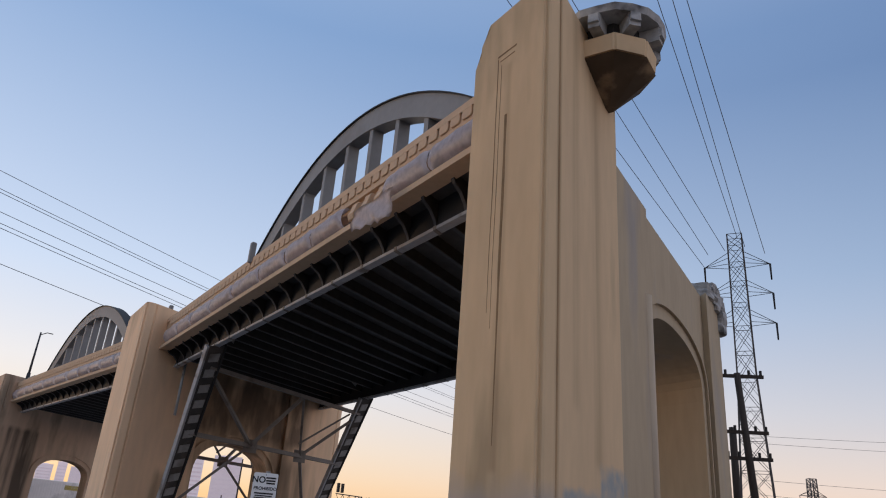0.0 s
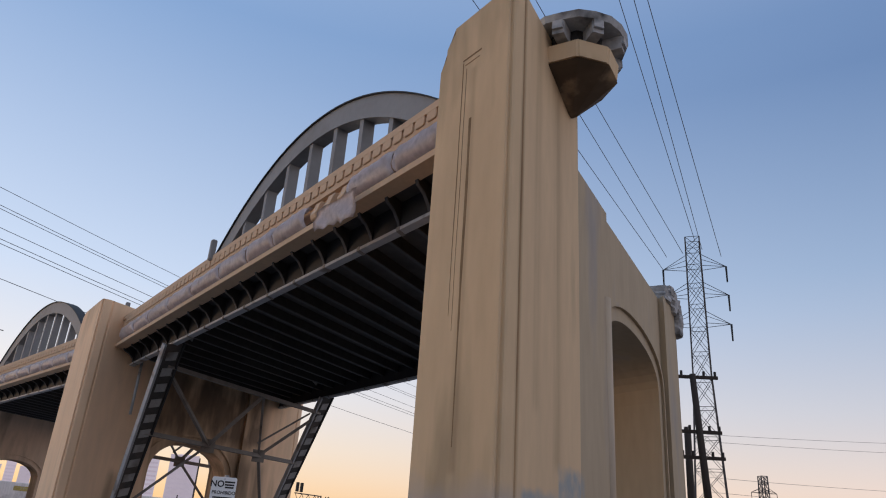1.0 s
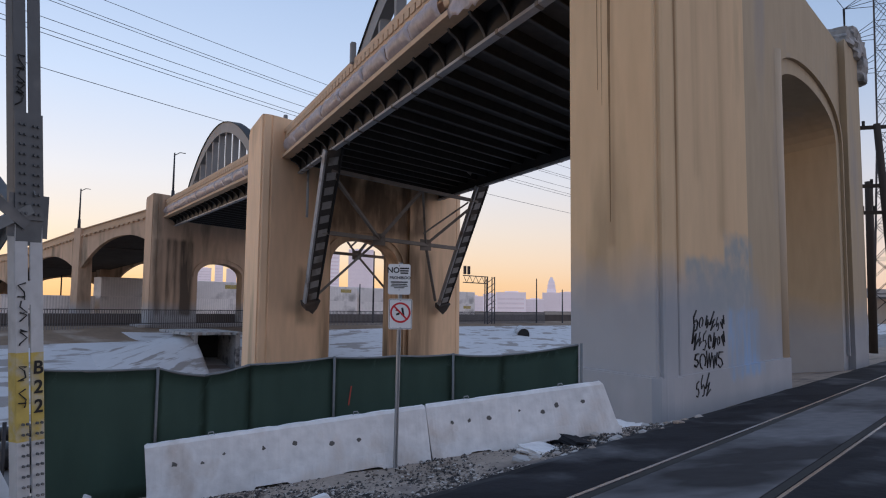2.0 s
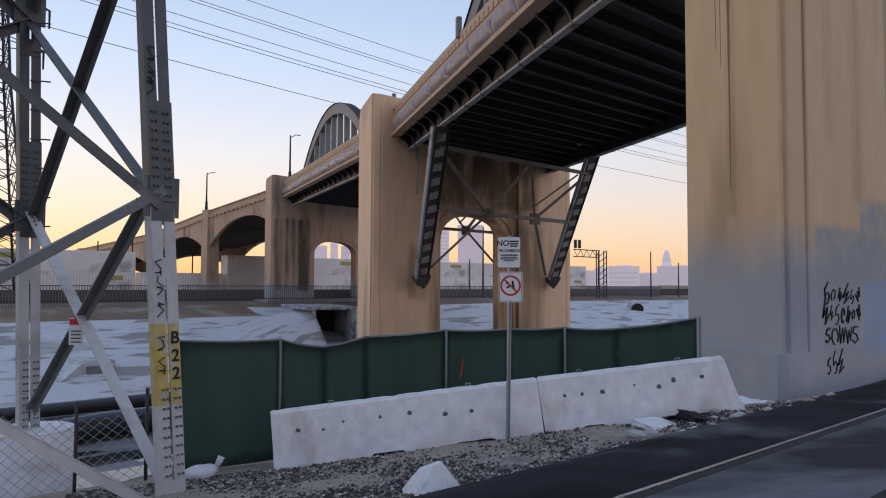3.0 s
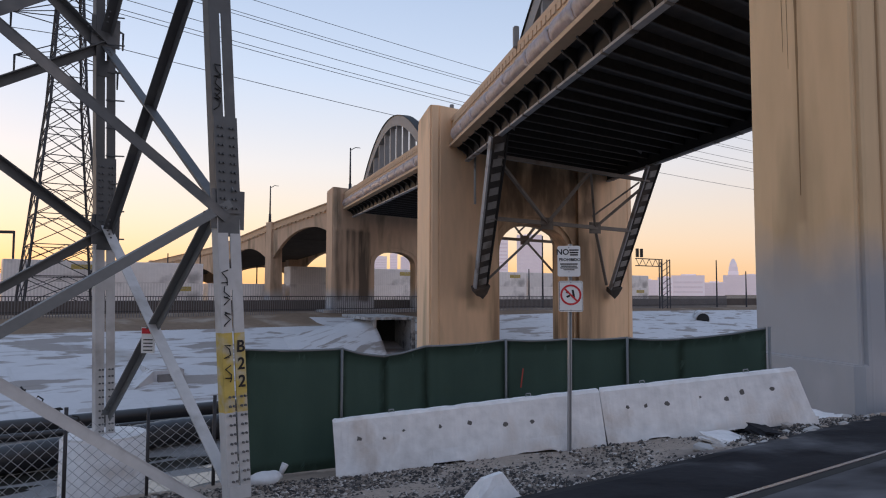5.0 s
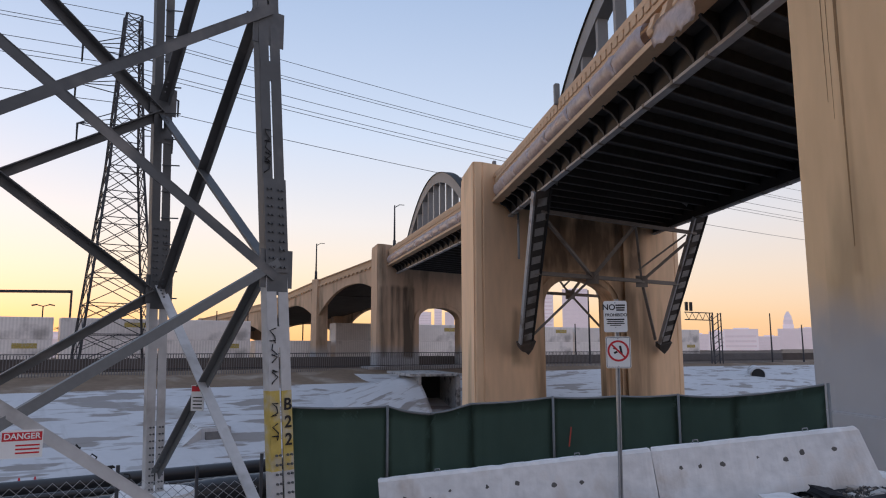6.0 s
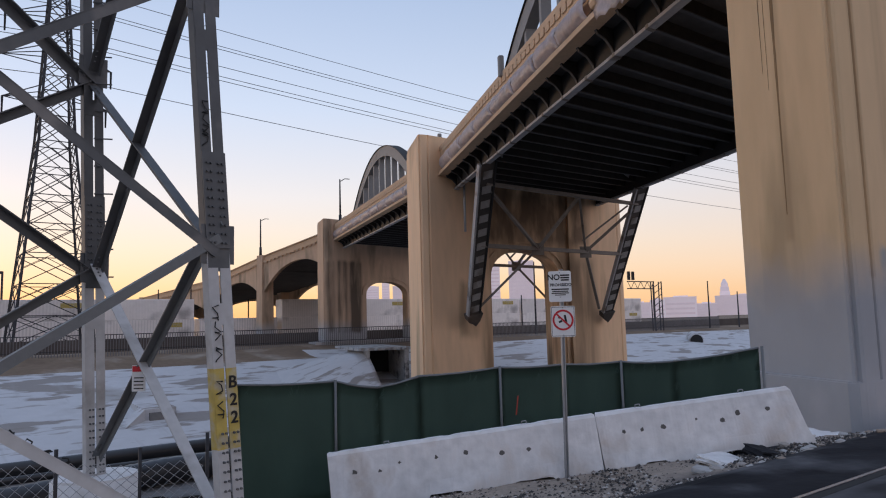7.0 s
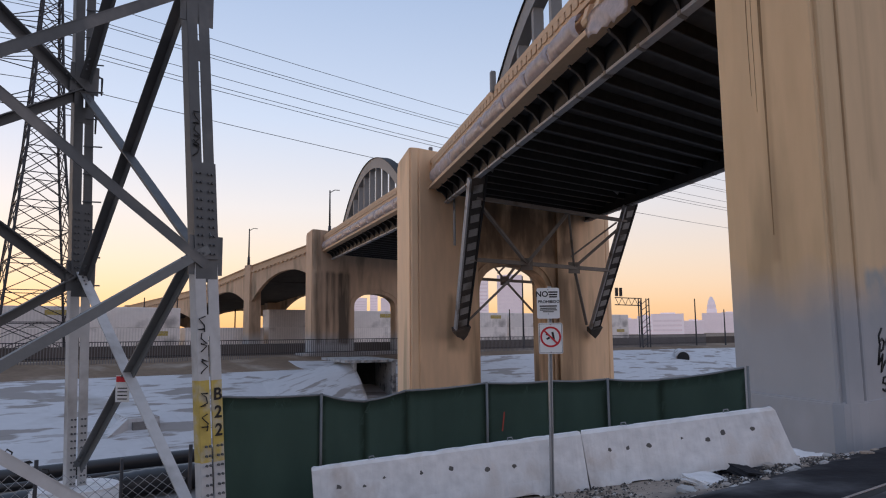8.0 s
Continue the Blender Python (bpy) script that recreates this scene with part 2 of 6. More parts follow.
M_FILLET = material("grey_tan_fillet", (0.50, 0.395, 0.28), vary=0.14, grain=3, blotch=0.5, stretch=(1, 1, 0.25), second=(0.42, 0.36, 0.30), amount=0.5)
M_SHADETAN = material("sooty_tan_concrete", (0.11, 0.078, 0.052), vary=0.3, grain=3, blotch=0.9, second=(0.34, 0.24, 0.15), amount=0.35)
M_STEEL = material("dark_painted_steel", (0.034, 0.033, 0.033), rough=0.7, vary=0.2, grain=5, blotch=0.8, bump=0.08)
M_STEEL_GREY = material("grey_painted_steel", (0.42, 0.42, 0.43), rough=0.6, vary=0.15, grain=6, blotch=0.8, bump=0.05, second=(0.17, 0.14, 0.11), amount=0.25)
M_LEG = material("brown_black_leg_steel", (0.075, 0.068, 0.062), rough=0.7, vary=0.3, grain=4, second=(0.12, 0.09, 0.07), amount=0.3)
M_COVER = material("grey_brown_cover_steel", (0.36, 0.345, 0.33), rough=0.65, vary=0.25, grain=5, second=(0.10, 0.08, 0.06), amount=0.35)
M_BRACE = material("brown_grey_brace_steel", (0.24, 0.215, 0.19), rough=0.7, vary=0.2, grain=5, second=(0.10, 0.07, 0.05), amount=0.3)
M_ARCH = material("silver_grey_arch_paint", (0.25, 0.245, 0.24), rough=0.6, vary=0.12, grain=3, blotch=0.3, second=(0.2, 0.19, 0.18), amount=0.3, bump=0.05)
# dark steels and dark concrete, mainly for the parts of the deck underside
M_DARKBEAM = material("soot_black_steel", (0.05, 0.047, 0.045), rough=0.9, vary=0.3, grain=3, spec=0.1)
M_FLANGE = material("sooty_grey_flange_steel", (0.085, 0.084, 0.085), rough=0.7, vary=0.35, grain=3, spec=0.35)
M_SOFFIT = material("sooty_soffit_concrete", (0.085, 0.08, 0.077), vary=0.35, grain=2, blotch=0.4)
M_WRAP = material("translucent_plastic_wrap", (0.70, 0.61, 0.60), rough=0.38, vary=0.28, grain=5, blotch=1.8, bump=1.0, spec=0.6, second=(0.48, 0.41, 0.40), amount=0.3)
M_ASPHALT = material("worn_asphalt", (0.011, 0.0115, 0.0145), rough=0.85, vary=0.45, grain=9, blotch=0.55, second=(0.085, 0.085, 0.09), amount=0.33, bump=0.4, spec=0.12)
patch_paint(M_ASPHALT, (0.16, 0.165, 0.18), (None, None, 0.5), (None, None, 1.2), 0.3, 0.1, 0.9, 0.08, (1, 2.4, 1), 0.5)
M_RAIL = material("worn_rail_steel", (0.72, 0.73, 0.76), rough=0.26, metal=0.95, vary=0.15, grain=12, second=(0.36, 0.35, 0.35), amount=0.2)
M_DIRT = material("dry_dirt", (0.32, 0.265, 0.22), rough=0.95, vary=0.35, grain=16, blotch=1.0, bump=0.5, second=(0.13, 0.11, 0.10), amount=0.4)
M_GRAVEL = material("dark_gravel", (0.085, 0.078, 0.072), rough=0.9, vary=0.4, grain=20, blotch=9, second=(0.42, 0.38, 0.34), amount=0.42)
for link in [k for k in M_GRAVEL.node_tree.links if k.to_socket.name == "Base Color"]:   # each stone its own shade
    gn = M_GRAVEL.node_tree
    shade, lone = gn.nodes.new("ShaderNodeValToRGB"), gn.nodes.new("ShaderNodeNewGeometry")
    for at_, col in ((0.0, (0.03, 0.03, 0.032, 1)), (1.0, (0.52, 0.49, 0.46, 1))):
        shade.color_ramp.elements[int(at_)].position, shade.color_ramp.elements[int(at_)].color = at_, col
    for at_, col in ((0.45, (0.07, 0.066, 0.064, 1)), (0.75, (0.20, 0.165, 0.14, 1))):
        e = shade.color_ramp.elements.new(at_)
        e.color = col
    gn.links.new(lone.outputs["Random Per Island"], shade.inputs["Fac"])
    gn.links.new(shade.outputs["Color"], gn.nodes["Principled BSDF"].inputs["Base Color"])
M_BANK = material("pale_river_concrete", (0.55, 0.54, 0.545), vary=0.08, grain=2, blotch=0.18, second=(0.26, 0.23, 0.20), amount=0.02, bump=0.1, stretch=(0.6, 0.6, 2.0))


def bank_stains(m, colour, drip):
    """Earth stains on the river slope, drawn out along the bank, with crisp ragged edges, and pale run-off streaks."""
    t = m.node_tree
    N, L = t.nodes, t.links
    b = N["Principled BSDF"]
    geo = N.new("ShaderNodeNewGeometry")
    src = [l for l in t.links if l.to_socket == b.inputs["Base Color"]][0].from_socket
    for scale, size, lo, hi, col, most in (((0.16, 0.42, 0.42), 1.0, 0.555, 0.59, colour, 0.85), ((0.35, 1.3, 1.3), 0.9, 0.60, 0.63, colour, 0.5), ((1.6, 0.10, 0.10), 1.0, 0.60, 0.74, drip, 0.35)):
        mp, nz, mr, mx = N.new("ShaderNodeMapping"), N.new("ShaderNodeTexNoise"), N.new("ShaderNodeMapRange"), N.new("ShaderNodeMix")
        mp.vector_type = 'TEXTURE'
        mp.inputs["Rotation"].default_value = (0, 0, radians(25.2))
        mp.inputs["Scale"].default_value = tuple(1 / v for v in scale)
        L.new(geo.outputs["Position"], mp.inputs["Vector"])
        L.new(mp.outputs["Vector"], nz.inputs["Vector"])
        nz.inputs["Scale"].default_value, nz.inputs["Detail"].default_value = size, 6
        mr.inputs["From Min"].default_value, mr.inputs["From Max"].default_value, mr.inputs["To Max"].default_value = lo, hi, most
        L.new(nz.outputs["Fac"], mr.inputs["Value"])
        mx.data_type = 'RGBA'
        L.new(mr.outputs["Result"], mx.inputs["Factor"])
        L.new(src, mx.inputs["A"])
        mx.inputs["B"].default_value = (*col, 1)
        src = mx.outputs["Result"]
    L.new(src, b.inputs["Base Color"])
    return m


bank_stains(M_BANK, (0.25, 0.215, 0.19), (0.37, 0.35, 0.34))
M_BED = material("wet_river_bed_concrete", (0.20, 0.19, 0.185), rough=0.6, vary=0.3, grain=2, blotch=0.35, second=(0.075, 0.068, 0.062), amount=0.6)
M_FARDIRT = material("brown_bank_earth", (0.20, 0.14, 0.095), rough=0.95, vary=0.3, grain=1.5, blotch=0.2, second=(0.3, 0.25, 0.2), amount=0.4)
M_KRAIL = material("whitewashed_barrier_concrete", (0.72, 0.715, 0.715), vary=0.2, grain=7, blotch=1.7, bump=0.5, second=(0.52, 0.48, 0.45), amount=0.4)
# near-black colour that stands for the shade inside gaps and openings
M_HOLE_SHADE = material("dark_hole", (0.03, 0.03, 0.03))
M_PIT = material("grey_chipped_hollow", (0.13, 0.125, 0.12), vary=0.3)
M_GREEN = material("green_windscreen_cloth", (0.078, 0.128, 0.105), rough=0.8, vary=0.18, grain=2.5, blotch=0.8, bump=0.25, stretch=(1, 1, 0.4))
M_GALV = material("galvanized_steel", (0.35, 0.36, 0.37), rough=0.5, metal=0.5, vary=0.12, grain=14)
M_PICKET = material("weathered_picket_steel", (0.17, 0.16, 0.16), rough=0.7, vary=0.25, grain=0.3, blotch=0.05)
M_TRACKWALL = material("dark_brown_track_wall", (0.10, 0.085, 0.078), vary=0.3, grain=0.6, blotch=0.08)
M_POST = material("dull_fence_steel", (0.17, 0.18, 0.185), rough=0.55, metal=0.3, vary=0.15, grain=12)
M_TAG = material("faded_red_paint", (0.34, 0.07, 0.05), vary=0.3)
M_SIGN = material("white_sign_face", (0.75, 0.75, 0.74), rough=0.4, vary=0.05, grain=5, blotch=3)
M_BLACK = material("black_paint", (0.02, 0.02, 0.02), rough=0.5, vary=0.1)
M_RED = material("red_sign_paint", (0.55, 0.03, 0.04), rough=0.45, vary=0.08)
M_TOWER = material("galvanized_tower_steel", (0.11, 0.115, 0.12), rough=0.55, metal=0.2, vary=0.2, grain=7, blotch=1.0, second=(0.20, 0.19, 0.18), amount=0.35, bump=0.1)
M_TOWER_WHITE = material("grey_white_primer_paint", (0.50, 0.50, 0.50), rough=0.7, vary=0.15, grain=8, blotch=1.5, second=(0.30, 0.29, 0.28), amount=0.25)
M_YELLOW = material("yellow_marker_paint", (0.50, 0.38, 0.10), rough=0.6, vary=0.25, grain=9, blotch=5, second=(0.42, 0.38, 0.28), amount=0.55)
M_LATTICE = material("dark_lattice_steel", (0.05, 0.05, 0.055), rough=0.6, metal=0.2, vary=0.15)
M_WIRE = material("grey_cable", (0.09, 0.09, 0.10), rough=0.6, vary=0.1, bump=0)
M_WOOD = material("tarred_pole_wood", (0.055, 0.042, 0.034), rough=0.9, vary=0.3, grain=8, stretch=(1, 1, 0.1))
M_PIPE = material("black_plastic_pipe", (0.02, 0.02, 0.022), rough=0.35, vary=0.15, spec=0.5)
M_BOX = material("white_container_steel", (0.86, 0.81, 0.775), rough=0.6, vary=0.08, grain=2, blotch=0.3, second=(0.45, 0.42, 0.4), amount=0.25, isle=0.12)
# distance haze put into walls and windows: pale colour plus a faint glow
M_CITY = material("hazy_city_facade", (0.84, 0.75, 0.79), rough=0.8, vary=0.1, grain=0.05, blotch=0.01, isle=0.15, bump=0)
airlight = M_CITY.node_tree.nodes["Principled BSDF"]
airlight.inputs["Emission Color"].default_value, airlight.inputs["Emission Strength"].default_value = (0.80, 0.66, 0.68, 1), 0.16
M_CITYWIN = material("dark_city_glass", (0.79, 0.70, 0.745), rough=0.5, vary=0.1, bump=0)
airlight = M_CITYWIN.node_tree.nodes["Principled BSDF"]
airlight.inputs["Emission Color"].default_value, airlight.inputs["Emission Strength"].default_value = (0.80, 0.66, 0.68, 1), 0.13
M_BAG = material("white_sandbag_cloth", (0.62, 0.63, 0.65), rough=0.8, vary=0.12, grain=12, bump=0.4)
M_LEAF = material("dark_palm_leaf", (0.05, 0.06, 0.03), vary=0.3)

# ---- mesh helpers: everything is given in world metres and stored relative to its thing's base ----
BASE = {}


def thing(name, at, label, category, group=""):
    ob = new(name)
    ob.location = at
    BASE[ob.name] = Vector(at)
    return tagged(ob, label, category, group)


def part(name, bm, mat, parent=None, label="", m=None):
    if m is not None:
        bm.transform(m)
    base = BASE[parent.name] if parent is not None else Vector((0, 0, 0))
    bmesh.ops.recalc_face_normals(bm, faces=bm.faces)
    bm.transform(Matrix.Translation(-base))
    me = bpy.data.meshes.new(name)
    bm.to_mesh(me)
    bm.free()
    for one in (mat if isinstance(mat, (list, tuple)) else [mat]):
        me.materials.append(one)
    ob = new(name, me)
    if parent is not None:
        ob.parent = parent
        BASE[ob.name] = base
    return tagged(ob, label)


def solo(name, bm, mat, label, category, group="", kind="", at=None):
    """A thing of one mesh, with its origin at its own base."""
    lo = Vector([min(v.co[i] for v in bm.verts) for i in range(3)])
    hi = Vector([max(v.co[i] for v in bm.verts) for i in range(3)])
    at = Vector(at) if at is not None else Vector(((lo.x + hi.x) / 2, (lo.y + hi.y) / 2, lo.z))
    bmesh.ops.recalc_face_normals(bm, faces=bm.faces)
    bm.transform(Matrix.Translation(-at))
    me = bpy.data.meshes.new(name)
    bm.to_mesh(me)
    bm.free()
    for one in (mat if isinstance(mat, (list, tuple)) else [mat]):
        me.materials.append(one)
    ob = new(name, me)
    ob.location = at
    BASE[ob.name] = at
    return tagged(ob, label, category, group, kind)


def B():
    return bmesh.new()


def hexa(bm, p):
    v = [bm.verts.new(q) for q in p]
    for f in ((0, 3, 2, 1), (4, 5, 6, 7), (0, 1, 5, 4), (1, 2, 6, 5), (2, 3, 7, 6), (3, 0, 4, 7)):
        bm.faces.new([v[i] for i in f])
    return bm


def box(bm, x0, x1, y0, y1, z0, z1):
    return hexa(bm, [(x0, y0, z0), (x1, y0, z0), (x1, y1, z0), (x0, y1, z0), (x0, y0, z1), (x1, y0, z1), (x1, y1, z1), (x0, y1, z1)])


def prism(bm, pts, a, c, place):
    """Extrude the outline pts (2D) from a to c; place(u, v, w) gives the 3D point."""
    lo = [bm.verts.new(place(u, v, a)) for u, v in pts]
    hi = [bm.verts.new(place(u, v, c)) for u, v in pts]
    bm.faces.new(lo)
    bm.faces.new(hi[::-1])
    for i in range(len(pts)):
        j = (i + 1) % len(pts)
        bm.faces.new((lo[i], lo[j], hi[j], hi[i]))
    return bm


def beam(bm, p, q, w, h, upv=(0, 0, 1)):
    p, q = Vector(p), Vector(q)
    d = (q - p).normalized()
    side = d.cross(Vector(upv))
    if side.length < 1e-3:
        side = d.cross(Vector((0, 1, 0)))
    side.normalize()
    top = side.cross(d)
    s, t = side * w / 2, top * h / 2
    return hexa(bm, [p - s - t, p + s - t, p + s + t, p - s + t, q - s - t, q + s - t, q + s + t, q - s + t])


def angle(bm, p, q, w, t, upv=(0, 0, 1)):
    """A steel angle: two thin legs at right angles."""
    p, q = Vector(p), Vector(q)
    d = (q - p).normalized()
    side = d.cross(Vector(upv))
    if side.length < 1e-3:
        side = d.cross(Vector((0, 1, 0)))
    side.normalize()
    top = side.cross(d)
    beam(bm, p, q, w, t, upv)
    o = side * (w / 2 - t / 2) - top * (w / 2)
    return beam(bm, p + o, q + o, t, w, upv)


def tube(bm, p, q, r, n=8, r2=None):
    p, q = Vector(p), Vector(q)
    r2 = r if r2 is None else r2
    d = (q - p).normalized()
    a = d.orthogonal().normalized()
    c = d.cross(a)
    lo = [bm.verts.new(p + (a * math.cos(k * math.tau / n) + c * math.sin(k * math.tau / n)) * r) for k in range(n)]
    hi = [bm.verts.new(q + (a * math.cos(k * math.tau / n) + c * math.sin(k * math.tau / n)) * r2) for k in range(n)]
    bm.faces.new(lo[::-1])
    bm.faces.new(hi)
    for i in range(n):
        f = bm.faces.new((lo[i], lo[(i + 1) % n], hi[(i + 1) % n], hi[i]))
        f.smooth = n > 6
    return bm


def sweep(bm, pts, r, n=6):
    """One continuous tube along a path."""
    pts = [Vector(p) for p in pts]
    rings, a = [], None
    for i, p in enumerate(pts):
        d = (pts[min(i + 1, len(pts) - 1)] - pts[max(i - 1, 0)]).normalized()
        a = d.orthogonal().normalized() if a is None else (a - d * a.dot(d)).normalized()
        c = d.cross(a)
        rings.append([bm.verts.new(p + (a * math.cos(k * math.tau / n) + c * math.sin(k * math.tau / n)) * r) for k in range(n)])
    for p, q in zip(rings, rings[1:]):
        for i in range(n):
            bm.faces.new((p[i], p[(i + 1) % n], q[(i + 1) % n], q[i])).smooth = True
    bm.faces.new(rings[0][::-1])
    bm.faces.new(rings[-1])
    return bm


def wire(p, q, sag, r, label, category, group, steps=24):
    p, q = Vector(p), Vector(q)
    pts = [p.lerp(q, i / steps) - Vector((0, 0, sag * 4 * (i / steps) * (1 - i / steps))) for i in range(steps + 1)]
    return solo("power_line", sweep(B(), pts, r, 5), M_WIRE, label, category, group)


def words(body, size, m, mat, parent, name="lettering", depth=0.004):
    cu = bpy.data.curves.new(name, 'FONT')
    cu.body, cu.size, cu.extrude, cu.align_x, cu.align_y = body, size, depth, 'CENTER', 'CENTER'
    cu.offset = size * 0.022                 # bold
    tmp = bpy.data.objects.new(name, cu)
    scene.collection.objects.link(tmp)
    bpy.context.view_layer.update()
    me = bpy.data.meshes.new_from_object(tmp.evaluated_get(bpy.context.evaluated_depsgraph_get()))
    bpy.data.objects.remove(tmp)
    bm = B()
    bm.from_mesh(me)
    return part(name, bm, mat, parent, "", m)


# ---- ground ----
SH = 0.47                                  # skew of river, track and piers against the bridge
U = Vector((0.905, 0.425, 0))              # along track and river
N_ = Vector((-0.425, 0.905, 0))            # towards and across the river
PROFILE = [(-400, 0.9), (-30, 0.9), (4.4, 0.88), (5.4, 0.5), (9.1, 0.02), (10.4, -0.15), (22, -5.0), (46, -5.0), (72, -0.6), (76, 0.1), (80, 0.3), (3000, 0.3)]


def ground_z(x, y):
    q = -0.425 * x + 0.905 * y
    off = (y - 10.42 + 0.222 * x) / 1.3      # earth heaped along the barriers
    heap = 0.18 * min(1, max(0, (x - 0.8) / 4)) * math.exp(-off * off) * min(1, max(0, (q - 4.6) / 0.5)) * min(1, max(0, (10.5 - x) / 3))
    for (a, za), (c, zc) in zip(PROFILE, PROFILE[1:]):
        if a <= q <= c:
            return za + (zc - za) * (q - a) / (c - a) + heap
    return 0.3


def uq(u, q, z):
    v = U * u + N_ * q
    return (v.x, v.y, z)


def build_ground():
    qs = [-1500, -400, -60, -10, 0, 3] + [3 + 0.3 * i for i in range(1, 31)] + [13, 14.5, 17, 22, 30, 38, 46, 50, 56, 62, 67, 70, 72, 74, 76, 80, 90, 130, 300, 900, 3000]
    us = [-3000, -900, -300, -120, -60, -30] + [-12 + 0.4 * i for i in range(96)] + [30, 36, 45, 60, 90, 130, 200, 400, 900, 3000]
    bm = B()
    rows = []
    for q in qs:
        row = []
        for u in us:
            x, y, _ = uq(u, q, 0)
            z = ground_z(x, y) if q > -400 else 0.9
            if 4.3 < q < 12.5 and -12 <= u <= 27:
                z += 0.05 * noise.noise(Vector((x * 0.9, y * 0.9, 0))) + 0.025 * noise.noise(Vector((x * 3, y * 3, 5)))
            if 70 < q < 80:
                z += 0.35 * noise.noise(Vector((u * 0.12, q * 0.2, 3)))
            row.append(bm.verts.new((x, y, z)))
        rows.append(row)
    for i in range(len(qs) - 1):
        mid = (qs[i] + qs[i + 1]) / 2
        mi = 0 if mid < 11 else 2 if mid < 46 else 1 if mid < 73.5 else 3
        for j in range(len(us) - 1):
            f = bm.faces.new((rows[i][j], rows[i][j + 1], rows[i + 1][j + 1], rows[i + 1][j]))
            u_mid = (us[j] + us[j + 1]) / 2
            f.material_index, f.smooth = (3 if mi == 1 and mid > 69.5 and u_mid < 40 else mi), True
    me = bpy.data.meshes.new("ground")
    bmesh.ops.recalc_face_normals(bm, faces=bm.faces)
    bm.to_mesh(me)
    bm.free()
    for m in (M_DIRT, M_BANK, M_BED, M_FARDIRT):
        me.materials.append(m)
    return tagged(new("ground", me), "dry dirt, pale concrete river banks and brown far bank", "ground", kind="structure")


build_ground()

RAIL_Q = 3.36
bm = B()
us = [-300, -60] + [-20 + 1.0 * i for i in range(70)] + [60, 90, 150, 400]
rows = []
for q, z in ((-6.0, 0.895), (0.0, 0.915), (RAIL_Q - 1.435, 0.925), (RAIL_Q, 0.925), (4.35, 0.905), (4.62, 0.84)):
    rows.append([bm.verts.new(uq(u, q + (0.09 * noise.noise(Vector((u * 0.7, 1, 0))) if q > 4.3 else 0), z)) for u in us])
for a, c in zip(rows, rows[1:]):
    for j in range(len(us) - 1):
        bm.faces.new((a[j], a[j + 1], c[j + 1], c[j]))
solo("road", bm, M_ASPHALT, "worn dark asphalt paving around the rails", "road", kind="structure")


def rail(q):
    bm = B()
    prof = [(-0.075, 0), (0.075, 0), (0.02, 0.03), (0.02, 0.10), (0.024, 0.115), (0.019, 0.15), (-0.019, 0.15), (-0.024, 0.115), (-0.02, 0.10), (-0.02, 0.03)]
    prism(bm, prof, -150, 250, lambda a, z, u: uq(u, q + a, z + 0.783))
    return solo("rail", bm, M_RAIL, "worn steel rail set in dark asphalt", "rail", "track rails")


# shade of the flangeway grooves, laid in as flat dark strips
for q in (RAIL_Q - 0.085, RAIL_Q - 1.435 + 0.085):
    bm = B()
    prism(bm, [(-0.045, 0.9), (0.045, 0.9), (0.045, 0.929), (-0.045, 0.929)], -150, 250, lambda a, z, u: uq(u, q + a, z))
    solo("flangeway", bm, M_HOLE_SHADE, "dark strip painting the shade of the flangeway groove beside the rail", "flangeway", "track flangeways")
M_DUST = material("dusty_crossing_concrete", (0.14, 0.14, 0.15), rough=0.85, vary=0.35, grain=6, blotch=0.5, second=(0.022, 0.022, 0.025), amount=0.75, stretch=(0.6, 1.4, 1))
bm = B()
prism(bm, [(RAIL_Q - 1.29, 0.9), (RAIL_Q - 0.14, 0.9), (RAIL_Q - 0.14, 0.931), (RAIL_Q - 1.29, 0.931)], -60, 120, lambda q, z, u: uq(u, q, z))
solo("track_panel", bm, M_DUST, "dusty pale paving panel between the rails", "paving", kind="structure")
rail(RAIL_Q)
rail(RAIL_Q - 1.435)


# ---- the viaduct ----
CX = 18.75                                  # centre line of the near span
M_NEAR = Matrix.Identity(4)
KINK = pose(18.2, 52.8, 0, 0, 0, 8.0) @ Matrix.Translation((-18.2, -52.8, 0))
FAR = Matrix.Translation(Vector((-0.139, 0.990, 0)) * 41.4) @ KINK


def skew(y0):
    return lambda x, d, z: (x, y0 + SH * x + d, z)


def column(sk, x0, x1, depth, z0, z1, outer, notch, step, soft):
    """Pylon column with a stepped re-entrant corner on the outer side and a shoulder that steps down at the back."""
    n = notch

    def X(v):
        return x0 + v if outer < 0 else x1 - v
    w = x1 - x0
    plan = [(w, 0.0), (n * 1.68, 0.0), (n * 1.56, 0.02), (n * 1.46, 0.08), (n * 1.36, 0.03), (n * 1.2, 0.0), (n * 0.45, n * 0.3), (n * 0.3, n * 0.42), (n * 0.24, n * 0.64), (n * 0.06, n * 0.66), (0.0, n * 0.8),
            (0.0, depth * 0.78), (0.05, depth * 0.79), (0.05, depth * 0.9), (0.14, depth * 0.91), (0.14, depth), (w, depth)]
    bm = B()
    prism(bm, plan, 0, 1, lambda u, v, t: sk(X(u), v, z0 + (z1 - z0) * t))
    for v in bm.verts:                       # the top falls away to the back in a stepped shoulder
        if v.co.z > z1 - 0.01:
            d = v.co.y - sk(v.co.x, 0, 0)[1]
            v.co.z -= step * max(0.0, (d - depth * 0.76) / (depth * 0.24)) ** 1.3
    rim = [e for e in bm.edges if all(v.co.z > z1 - step - 0.05 for v in e.verts)]
    bmesh.ops.bevel(bm, geom=rim, offset=soft, segments=3, affect='EDGES', clamp_overlap=True)
    return bm


